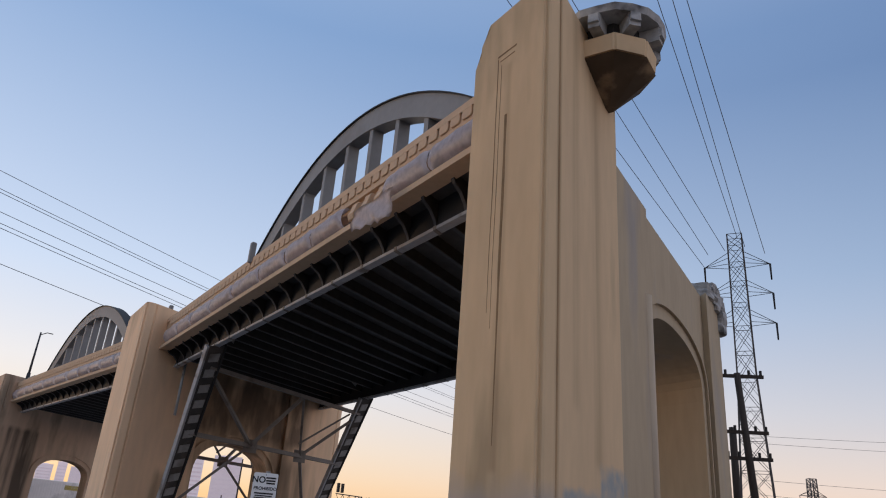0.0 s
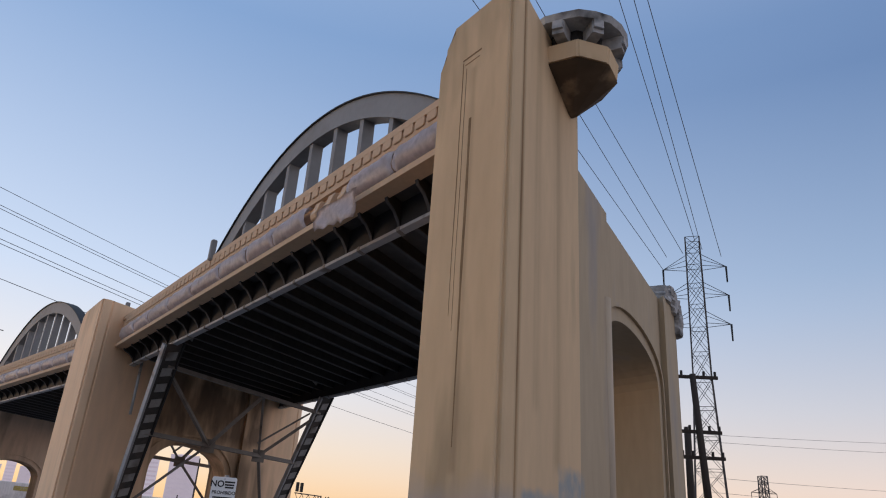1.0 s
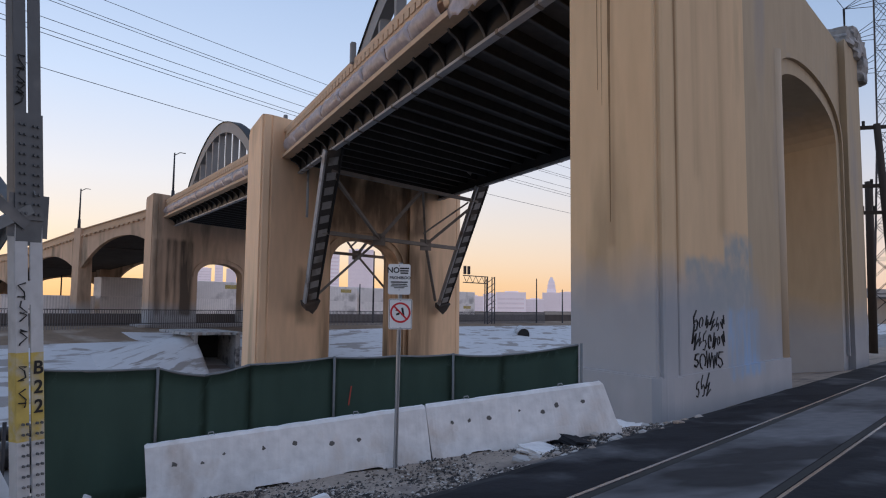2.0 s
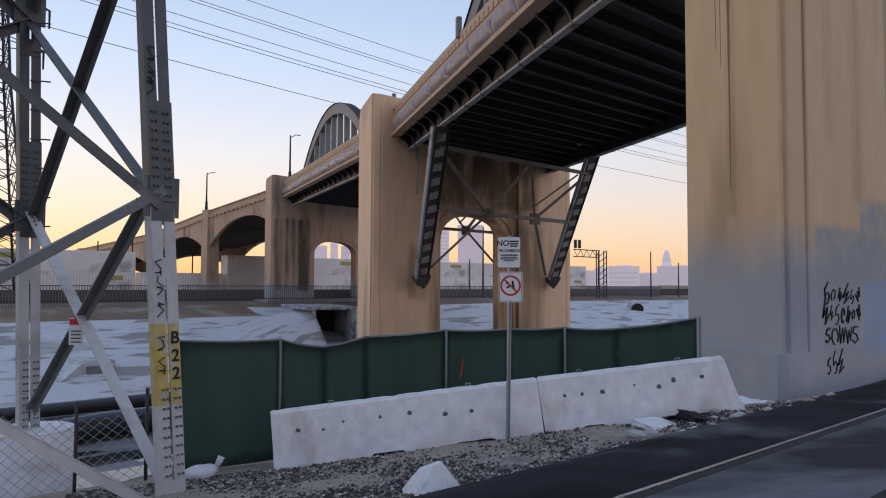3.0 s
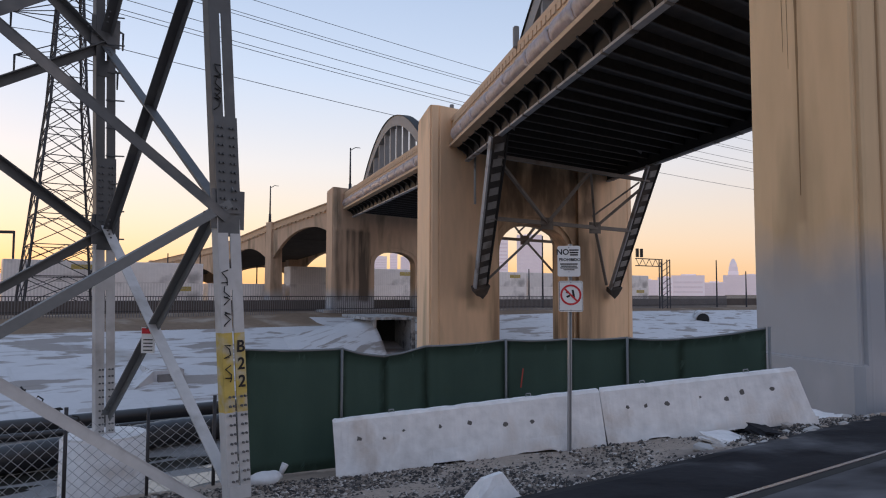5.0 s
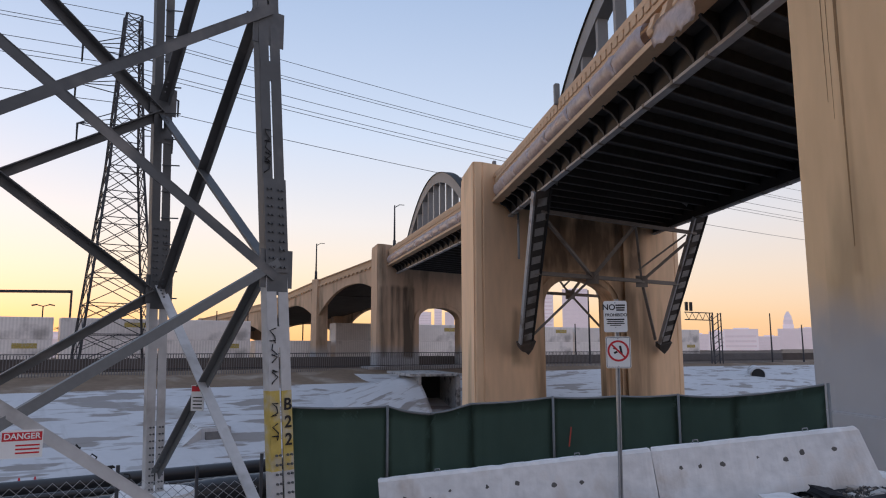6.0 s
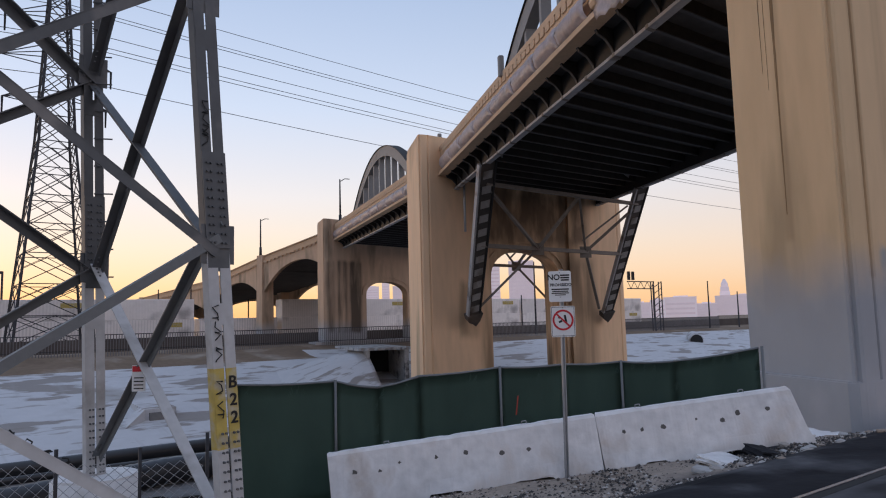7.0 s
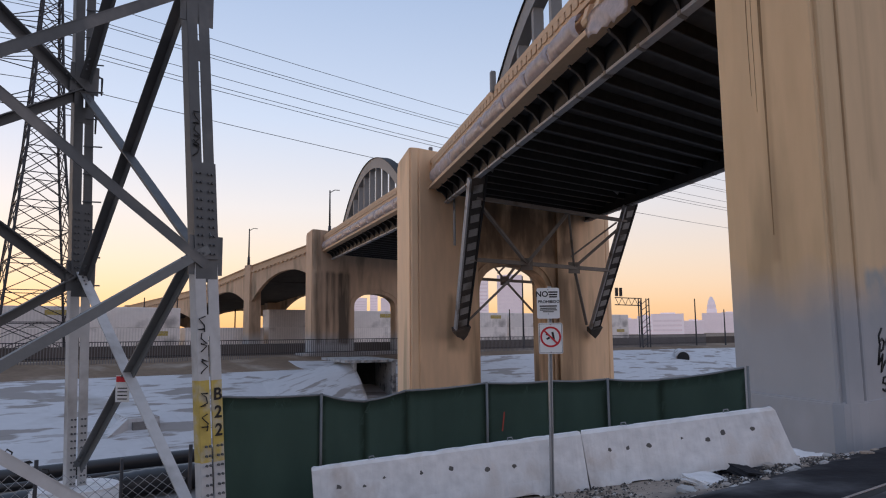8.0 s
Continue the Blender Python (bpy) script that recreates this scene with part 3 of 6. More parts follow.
def arch_wall(bm, sk, x0, x1, o0, o1, zs, zc, z0, z1, d0, d1, power):
    """Cross wall with a round-headed opening from o0 to o1."""
    c, r = (o0 + o1) / 2, (o1 - o0) / 2
    pts = [(x0, z0), (o0, z0)]
    for k in range(21):
        t = math.pi - k / 20 * math.pi
        pts.append((c + r * math.cos(t), zs + (zc - zs) * max(0.0, math.sin(t)) ** power))
    pts += [(o1, z0), (x1, z0), (x1, z1), (x0, z1)]
    return prism(bm, pts, d0, d1, lambda x, z, d: sk(x, d, z))


def pier(name, y0, m, cols, flutes, top, z0, opening, depth, mat, label, wall_top, drop=0.3, step=0.5, soft=0.3, power=0.85):
    at = m @ Vector((18.2, y0 + SH * 18.2, z0))
    t = thing(name, at, label, "bridge pier", "viaduct piers")
    sk = skew(y0)
    (a0, a1), (b0, b1) = cols
    part("south_column", column(sk, a0, a1, depth, z0, top, -1, flutes, step, soft), mat, t, "", m)
    part("north_column", column(sk, b0, b1, depth, z0, top - drop, 1, flutes, step, soft), M_WALL if mat is M_PIER else mat, t, "", m)
    o0, o1, zs, zc = opening
    part("cross_wall", arch_wall(B(), sk, a1 - 0.05, b0 + 0.05, o0, o1, zs, zc, z0, wall_top, 0.3, min(depth - 0.3, 2.7), power), M_WALL if mat is M_PIER else mat, t, "tan cross wall with a round arched opening", m)
    # moulded archivolt
    bm = B()
    c, r = (o0 + o1) / 2, (o1 - o0) / 2
    pts, inn = [], []
    for k in range(25):
        tt = math.pi - k / 24 * math.pi
        pts.append((c + (r + 0.62) * math.cos(tt), zs + (zc - zs + 0.62) * max(0.0, math.sin(tt)) ** power))
        inn.append((c + (r + 0.47) * math.cos(tt), zs + (zc - zs + 0.47) * max(0.0, math.sin(tt)) ** power))
    pts.append((pts[-1][0], z0 + 1.5))       # the moulding runs on down the jamb
    inn.append((inn[-1][0], z0 + 1.5))
    prism(bm, pts + inn[::-1], 0.16, 0.32, lambda x, z, d: sk(x, d, z))
    part("archivolt", bm, M_WALL if mat is M_PIER else mat, t, "", m)
    return t, sk


p1, SK1 = pier("near_pier", 6.13, M_NEAR, ((9.75, 14.45), (26.3, 29.3)), 0.40, 16.4, -0.5, (17.9, 25.5, 8.7, 10.5), 3.3, M_PIER,
               "tan concrete bridge pier with grey painted base", 13.6, 2.7, 1.1, 0.05, 0.6)
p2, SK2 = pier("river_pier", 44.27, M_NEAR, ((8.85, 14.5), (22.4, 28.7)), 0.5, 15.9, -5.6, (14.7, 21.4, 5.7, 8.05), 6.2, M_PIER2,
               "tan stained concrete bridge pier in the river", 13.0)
p3, SK3 = pier("far_pier", 44.27, FAR, ((9.0, 14.3), (22.6, 28.7)), 0.5, 15.75, -0.5, (15.1, 21.6, 6.3, 8.1), 5.0, M_PIER_FAR,
               "weathered tan concrete bridge pier on the far bank", 13.0)


def span(name, m, y0, y1, label, shift=0.0):
    """A steel through-arch span: deck, girders, floor beams, parapets with cornice, arches, hangers."""
    mid, half = (y0 + y1) / 2 + shift, 15.2
    t = thing(name, m @ Vector((CX, mid, 12.0)), label, "bridge span", "arch spans")
    sk = skew(0)

    def P(x, y, z):                          # y is measured along the span; ends follow the skew
        return (CX + x, y + SH * x, z)

    def strip(x0, x1, z0, z1, ya=y0, yb=y1):
        bm = B()
        return hexa(bm, [P(x0, ya, z0), P(x1, ya, z0), P(x1, yb, z0), P(x0, yb, z0), P(x0, ya, z1), P(x1, ya, z1), P(x1, yb, z1), P(x0, yb, z1)])
    part("deck_slab", strip(-8.1, 8.1, 13.25, 13.6), M_SOFFIT, t, "dark concrete deck slab", m)
    for sx in (-1, 1):
        part("edge_girder", strip(*sorted((sx * 6.9, sx * 7.0)), 12.25, 13.25), M_STEEL, t, "dark riveted girder web", m)
        for k in range(14):                  # dark splice plates along the flange
            yk = y0 + 1.6 + (y1 - y0 - 3) * k / 13
            part("splice_plate", strip(*sorted((sx * 6.76, sx * 7.14)), 12.11, 12.27, yk - 0.09, yk + 0.09), M_BRACE, t, "", m)
        part("girder_flange", strip(*sorted((sx * 6.78, sx * 7.12)), 12.13, 12.25), M_STEEL_GREY, t, "pale grey girder flange", m)
        part("cornice", strip(*sorted((sx * 7.75, sx * 8.4)), 13.02, 13.24), M_TRIM, t, "tan moulded concrete cornice", m)
        part("parapet", strip(*sorted((sx * 7.9, sx * 8.2)), 13.6 + 0.7, 14.85), M_TRIM, t, "tan concrete parapet", m)
        part("parapet_wall", strip(*sorted((sx * 7.75, sx * 8.0)), 13.3, 14.3), M_TRIM, t, "", m)
        part("parapet_cap", strip(*sorted((sx * 7.83, sx * 8.27)), 14.85, 15.1), M_TRIM, t, "", m)
    part("kerb_coping", strip(-7.75, -7.2, 14.9, 15.55, mid + half - 4.5, y1), M_PLATE, t, "grey concrete coping behind the parapet", m)
    n = 21
    for k in range(n):
        y = y0 + 0.8 + (y1 - y0 - 1.6) * k / (n - 1)
        bm = B()
        hexa(bm, [P(-6.85, y - 0.12, 12.8), P(6.85, y - 0.12, 12.8), P(6.85, y + 0.12, 12.85), P(-6.85, y + 0.12, 12.85),
                  P(-6.85, y - 0.12, 13.25), P(6.85, y - 0.12, 13.25), P(6.85, y + 0.12, 13.25), P(-6.85, y + 0.12, 13.25)])
        part("floor_beam", bm, M_DARKBEAM, t, "", m)
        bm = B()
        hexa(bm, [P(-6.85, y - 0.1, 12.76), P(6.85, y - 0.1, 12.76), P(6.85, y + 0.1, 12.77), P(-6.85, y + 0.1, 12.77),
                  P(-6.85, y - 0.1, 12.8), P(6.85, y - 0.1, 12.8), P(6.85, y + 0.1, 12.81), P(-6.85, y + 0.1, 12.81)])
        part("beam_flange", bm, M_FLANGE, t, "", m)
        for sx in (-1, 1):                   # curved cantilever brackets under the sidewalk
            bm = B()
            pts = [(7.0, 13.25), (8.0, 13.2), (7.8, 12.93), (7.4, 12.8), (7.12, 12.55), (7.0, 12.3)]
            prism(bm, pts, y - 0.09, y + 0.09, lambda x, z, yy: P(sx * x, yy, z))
            part("bracket", bm, M_DARKBEAM, t, "", m)
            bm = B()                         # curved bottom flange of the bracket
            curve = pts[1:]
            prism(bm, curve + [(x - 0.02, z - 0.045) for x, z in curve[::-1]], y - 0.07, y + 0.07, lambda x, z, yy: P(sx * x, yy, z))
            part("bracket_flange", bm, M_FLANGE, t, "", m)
    # arches: rib in short straight lengths, and hangers
    rise = 7.75

    def rib(y):
        return 13.7 + rise * (1 - ((y - mid) / half) ** 2)
    for sx in (-1, 1):
        xa = sx * 5.75
        bm = B()
        steps = 36
        ring = []
        for k in range(steps + 1):
            y = mid - half + 2 * half * k / steps
            slope = -2 * rise * (y - mid) / half ** 2
            nrm = Vector((0, -slope, 1)).normalized()
            p = Vector((CX + xa, y + SH * xa, rib(y)))
            lo = p - nrm * 1.05
            ring.append([bm.verts.new(v) for v in (p + Vector((-0.35, 0, 0)), p + Vector((0.35, 0, 0)), lo + Vector((0.35, 0, 0)), lo + Vector((-0.35, 0, 0)))])
        for a, c in zip(ring, ring[1:]):
            for i in range(4):
                bm.faces.new((a[i], a[(i + 1) % 4], c[(i + 1) % 4], c[i]))
        bm.faces.new(ring[0])
        bm.faces.new(ring[-1][::-1])
        part("arch_rib", bm, M_ARCH, t, "silver-grey steel arch rib", m)
        bm = B()
        prev = None
        for k in range(steps + 1):           # top flange, slightly wider
            y = mid - half + 2 * half * k / steps
            z = rib(y)
            q = [bm.verts.new(v) for v in ((CX + xa - 0.45, y + SH * xa, z), (CX + xa + 0.45, y + SH * xa, z), (CX + xa + 0.45, y + SH * xa, z + 0.06), (CX + xa - 0.45, y + SH * xa, z + 0.06))]
            if prev:
                for i in range(4):
                    bm.faces.new((prev[i], prev[(i + 1) % 4], q[(i + 1) % 4], q[i]))
            prev = q
        part("rib_flange", bm, M_STEEL, t, "", m)
        for k in range(11):
            y = mid - 12.25 + 2.45 * k
            zt = rib(y) - 1.0
            if zt < 14.4:
                continue
            bm = B()
            box(bm, CX + xa - 0.28, CX + xa + 0.28, y + SH * xa - 0.16, y + SH * xa + 0.16, 13.6, zt)
            part("hanger", bm, M_ARCH, t, "grey steel hanger", m)
    return t


sp1 = span("arch_span", M_NEAR, 6.13 + SH * CX + 2.6, 44.27 + SH * CX + 0.4, "steel arch bridge span with tan parapets and wrapped pipe", -4.1)
sp2 = span("arch_span", KINK, 44.27 + SH * CX + 5.0, 44.27 + SH * CX + 41.8, "far steel arch bridge span with tan parapets", 3.0)


def edge_details(t, m, ya, yb, gap):
    """South edge of a span: wrapped pipe in lengths, modillions in the gap, dentils and cap posts."""
    x = CX - 8.3

    def P(y, dx, z):
        return (x - dx, y + SH * (x - CX), z)
    y = ya
    rnd = random.Random(4)
    while y < yb:
        ln = rnd.uniform(2.6, 3.8)
        y2 = min(y + ln, yb)
        if gap and not (y2 < gap[0] or y > gap[1]):
            if y < gap[0] - 0.4:
                y2 = gap[0]
            else:
                y = max(y, gap[1])
                y2 = y + 2.4
                gap = None if y >= yb else gap
                if gap:
                    gap = None
        bm = B()
        rings = []
        n, k = 12, max(4, int((y2 - y) / 0.3))
        for i in range(k + 1):
            yy = y + 0.03 + (y2 - y - 0.06) * i / k
            pinch = 0.06 if i in (0, k) else 0.0
            ring = []
            for j in range(n + 1):
                a = -math.pi * 0.62 + math.pi * 1.2 * j / n
                r = 0.41 - pinch + 0.05 * noise.noise(Vector((yy * 1.7, a * 1.5, ya))) + 0.03 * noise.noise(Vector((yy * 5, a * 3, ya)))
                ring.append(bm.verts.new(P(yy, r * math.cos(a) - 0.12, 13.72 + r * 1.25 * math.sin(a))))
            rings.append(ring)
        for a, c in zip(rings, rings[1:]):
            for j in range(n):
                f = bm.faces.new((a[j], a[j + 1], c[j + 1], c[j]))
                f.smooth = True
        bmesh.ops.solidify(bm, geom=bm.faces[:], thickness=0.02)
        part("wrapping", bm, M_WRAP, t, "grey plastic wrapping over the cornice", m)
        y = y2
        if gap and abs(y - gap[0]) < 1e-6:
            y = gap[1]
            gap = None


edge_details(sp1, M_NEAR, 15.2, 52.0, (23.6, 26.7))
edge_details(sp2, KINK, 58.2, 94.0, None)


def modillion(t, y):
    x = CX - 8.3
    yy = y + SH * (x - CX)
    bm = B()
    prism(bm, [(0.3, 13.35), (-0.1, 13.4), (-0.18, 13.6), (-0.05, 13.8), (0.0, 14.1), (0.3, 14.15)], yy - 0.22, yy + 0.22, lambda u, z, v: (x + u, v, z))
    bmesh.ops.bevel(bm, geom=bm.edges[:], offset=0.03, segments=1, affect='EDGES')
    part("modillion", bm, M_TRIM, t, "exposed orange-tan concrete modillion")


for y in (24.1, 25.1, 26.1):
    modillion(sp1, y)
# torn flap of the wrapping
bm = B()
x = CX - 8.72
cols = []
for i in range(11):
    y = 22.6 + 0.28 * i + SH * (CX - 8.7 - CX)
    zb = 12.15 + 0.25 * noise.noise(Vector((i * 0.9, 0, 2))) + 0.035 * i
    cols.append([bm.verts.new((x - 0.03 - 0.06 * math.sin(k * 1.3 + i), y, 13.25 + (zb - 13.25) * k / 5)) for k in range(6)])
for a, c in zip(cols, cols[1:]):
    for k in range(5):
        bm.faces.new((a[k], a[k + 1], c[k + 1], c[k])).smooth = True
bmesh.ops.solidify(bm, geom=bm.faces[:], thickness=0.015)
part("torn_flap", bm, M_WRAP, sp1, "torn hanging flap of plastic sheet")

# dentils along the near parapet, on one shared mesh
bm = B()
prism(bm, [(-0.2, 0), (0.2, 0), (0.25, 0.08), (0.25, 0.34), (-0.25, 0.34), (-0.25, 0.08)], -0.065, 0.0, lambda u, z, v: (v, u, z))
bmesh.ops.bevel(bm, geom=[e for e in bm.edges], offset=0.02, segments=1, affect='EDGES')
bmesh.ops.recalc_face_normals(bm, faces=bm.faces)
DENTIL = bpy.data.meshes.new("dentil")
bm.to_mesh(DENTIL)
bm.free()
DENTIL.materials.append(M_TRIM)
for t, m, ya, yb in ((sp1, M_NEAR, 15.4, 53.0), (sp2, KINK, 58.5, 94.5)):
    for k in range(int((yb - ya) / 0.62)):
        y = ya + 0.62 * k
        ob = new("dentil", DENTIL)
        ob.parent = t
        ob.matrix_local = Matrix.Translation(-BASE[t.name]) @ m @ Matrix.Translation((CX - 8.2, y + SH * -8.2, 14.53))


def near_pylon_extras():
    """Grooved panel, plinth, set-back wall strip and the broken balcony at the top of the near pier."""
    sk = SK1
    bm = B()
    hexa(bm, [sk(14.45, 0.12, -0.5), sk(17.74, 0.12, -0.5), sk(17.74, 2.9, -0.5), sk(14.45, 2.9, -0.5), sk(14.45, 0.12, 13.6), sk(17.74, 0.12, 13.6), sk(17.74, 2.9, 13.6), sk(14.45, 2.9, 13.6)])
    part("wall_strip", bm, M_WALL, p1)
    bm = B()                                 # rounded fillet beside the arch
    tube(bm, sk(17.5, 0.24, -0.4), sk(17.5, 0.24, 10.4), 0.24, 14)
    part("fillet", bm, M_FILLET, p1, "pale grey rounded fillet")
    # low plinth course
    bm = B()
    ring = [(17.72, 0.05), (17.72, -0.035), (10.36, -0.035), (10.1, 0.03), (9.8, 0.2), (9.68, 0.4), (9.6, 3.35), (17.72, 3.35)]
    prism(bm, ring, 0, 1, lambda x, d, t: sk(x, d, -0.5 + 1.85 * t))
    for v in bm.verts:                       # weathered, rounded ledge
        if v.co.z > 1.3:
            v.co.z += 0.05 * noise.noise(Vector((v.co.x * 0.8, v.co.y * 0.8, 3)))
    bmesh.ops.bevel(bm, geom=[e for e in bm.edges if e.calc_length() < 7 and all(v.co.z > 1.25 for v in e.verts)], offset=0.03, segments=2, affect='EDGES')
    part("plinth", bm, M_PIER, p1, "grey overpainted plinth")
    # vertical grooves of the sunk panel on the river-side face
    for dd, z0, z1, w0, w1 in ((1.69, 4.55, 12.9, 0.008, 0.042), (1.95, 7.2, 14.6, 0.003, 0.010), (2.1, 7.6, 14.85, 0.003, 0.016)):
        bm = B()                             # each widens upwards and wanders a little
        n, prev = 14, None
        for k in range(n + 1):
            z = z0 + (z1 - z0) * k / n
            w = (w0 + (w1 - w0) * min(1.0, 2.2 * k / n)) * (1 + 0.5 * noise.noise(Vector((k * 0.9, dd, 2))))
            c = dd + 0.02 * noise.noise(Vector((z * 0.5, dd, 0)))
            ring = [bm.verts.new(sk(x, d, z)) for x, d in ((9.744, c - w), (9.85, c - w), (9.85, c + w), (9.744, c + w))]
            if prev:
                for i in range(4):
                    bm.faces.new((prev[i], prev[(i + 1) % 4], ring[(i + 1) % 4], ring[i]))
            else:
                bm.faces.new(ring[::-1])
            prev = ring
        bm.faces.new(prev)
        part("groove", bm, M_STAIN, p1, "rust-brown stained groove")
    for zl, d0, d1, h in ((14.9, 1.35, 2.13, 0.05), (14.72, 1.42, 2.02, 0.025)):
        bm = B()
        hexa(bm, [sk(9.742, d0, zl), sk(9.85, d0, zl), sk(9.85, d1, zl), sk(9.742, d1, zl), sk(9.742, d0, zl + h), sk(9.85, d0, zl + h), sk(9.85, d1, zl + h), sk(9.742, d1, zl + h)])
        part("panel_lip", bm, M_STAIN, p1)

    # balcony
    def octagon(bm, c, ra, za, rb, zb, n=8, jag=0.0):
        lo, hi = [], []
        for k in range(n):
            t = k * math.tau / n + math.pi / 8 + 0.42
            j = 1 + jag * noise.noise(Vector((k, za, 0)))
            ra_, rb_ = ra * 0.87, rb * 0.87
            lo.append(bm.verts.new((c[0] + ra_ * j * math.cos(t), c[1] + ra_ * j * math.sin(t), za + 0.17)))
            hi.append(bm.verts.new((c[0] + rb_ * j * math.cos(t), c[1] + rb_ * j * math.sin(t), zb + 0.17)))
        bm.faces.new(lo[::-1])
        bm.faces.new(hi)
        for k in range(n):
            bm.faces.new((lo[k], lo[(k + 1) % n], hi[(k + 1) % n], hi[k]))
    c = (13.15, 11.85)
    bm = B()                                 # the underside slants down to a point on the pier's corner
    lo, hi = [], []
    for k in range(8):
        t = k * math.tau / 8 + math.pi / 8 + 0.42
        hi.append(bm.verts.new((c[0] + 1.24 * math.cos(t), c[1] + 1.24 * math.sin(t), 15.36)))
        lo.append(bm.verts.new((13.75 + 0.16 * math.cos(t), 12.5 + 0.16 * math.sin(t), 14.82)))
    bm.faces.new(lo[::-1])
    bm.faces.new(hi)
    for k in range(8):
        bm.faces.new((lo[k], lo[(k + 1) % 8], hi[(k + 1) % 8], hi[k]))
    # the corbel's underside shade is put into its dark tan colour
    part("balcony_corbel", bm, M_SHADETAN, p1, "slanting balcony corbel, underside shade put into its dark tan")
    bm = B()
    octagon(bm, c, 1.42, 15.18, 1.5, 15.8)
    bmesh.ops.bevel(bm, geom=bm.edges[:], offset=0.06, segments=2, affect='EDGES')
    part("balcony_ring", bm, M_PIER, p1, "tan moulded balcony ring")
    bm = B()
    octagon(bm, c, 1.1, 15.8, 1.1, 16.38)
    # solid drum; the gap's shade is put into its near-black colour
    part("balcony_drum", bm, M_HOLE_SHADE, p1, "drum painted dark for the shaded hollow under the slab")
    bm = B()
    octagon(bm, c, 1.74, 16.34, 1.82, 16.54, 20, 0.05)
    part("balcony_slab", bm, M_BROKEN, p1, "broken grey concrete balcony slab")
    bm = B()
    octagon(bm, c, 1.7, 16.54, 1.45, 16.74, 20, 0.14)
    part("slab_crust", bm, M_BROKEN, p1, "ragged broken slab crust")
    for k in range(8):
        t = k * math.tau / 8 + 0.42
        r = 1.15
        px, py = c[0] + r * math.cos(t), c[1] + r * math.sin(t)
        bm = B()
        box(bm, -0.3, 0.3, -0.17, 0.17, -0.2, 0.22)
        box(bm, 0.0, 0.38, -0.15, 0.15, -0.06, 0.2)
        bm.transform(pose(px, py, 16.29, random.Random(k).uniform(-5, 5), 0, math.degrees(t)))
        part("bracket_block", bm, M_BROKEN, p1, "broken concrete bracket block")


def rock(c, r, seed, flat=0.7, subdiv=2):
    bm = B()
    bmesh.ops.create_icosphere(bm, subdivisions=subdiv, radius=r)
    for v in bm.verts:
        k = 1 + 0.45 * noise.noise(v.co / r * 1.1 + Vector((seed * 3.7, seed, 0))) + 0.18 * noise.noise(v.co / r * 3 + Vector((seed, 0, 7)))
        v.co *= k
        v.co.z *= flat
    bm.transform(Matrix.Translation(c))
    return bm


M_STAIN = material("rust_brown_stain", (0.24, 0.15, 0.075), vary=0.3, grain=5, blotch=1)
near_pylon_extras()
# broken lumps at the top of the north pylon
def chunk(c, sx, sy, sz, seed, turn=0.0, rough=0.14):
    """Angular broken block of concrete."""
    bm = B()
    bmesh.ops.create_cube(bm, size=2.0)
    bmesh.ops.subdivide_edges(bm, edges=bm.edges[:], cuts=4, use_grid_fill=True)
    for v in bm.verts:
        k = noise.noise(v.co * 1.3 + Vector((seed * 2.7, seed, 0))) + 0.6 * noise.noise(v.co * 3.1 + Vector((0, seed, 4)))
        v.co *= 1 + rough * 1.6 * k - 0.07 * (v.co.length - 1)
        v.co = Vector((v.co.x * sx, v.co.y * sy, v.co.z * sz))
    bm.transform(Matrix.Translation(c) @ pose(0, 0, 0, 0, 0, turn))
    return bm


for i, (x, d, z, sx, sy, sz) in enumerate(((27.0, 0.75, 14.0, 0.75, 0.8, 0.35), (28.4, 0.7, 13.9, 0.85, 0.85, 0.5), (28.85, 0.55, 13.1, 0.5, 0.75, 0.55), (27.7, 0.5, 14.3, 0.6, 0.6, 0.28), (28.9, 1.6, 13.7, 0.5, 0.9, 0.55))):
    part("broken_lump", chunk(Vector(SK1(x, d, z)), sx, sy, sz, i + 1, 25), M_BROKEN, p1, "broken grey concrete lump")


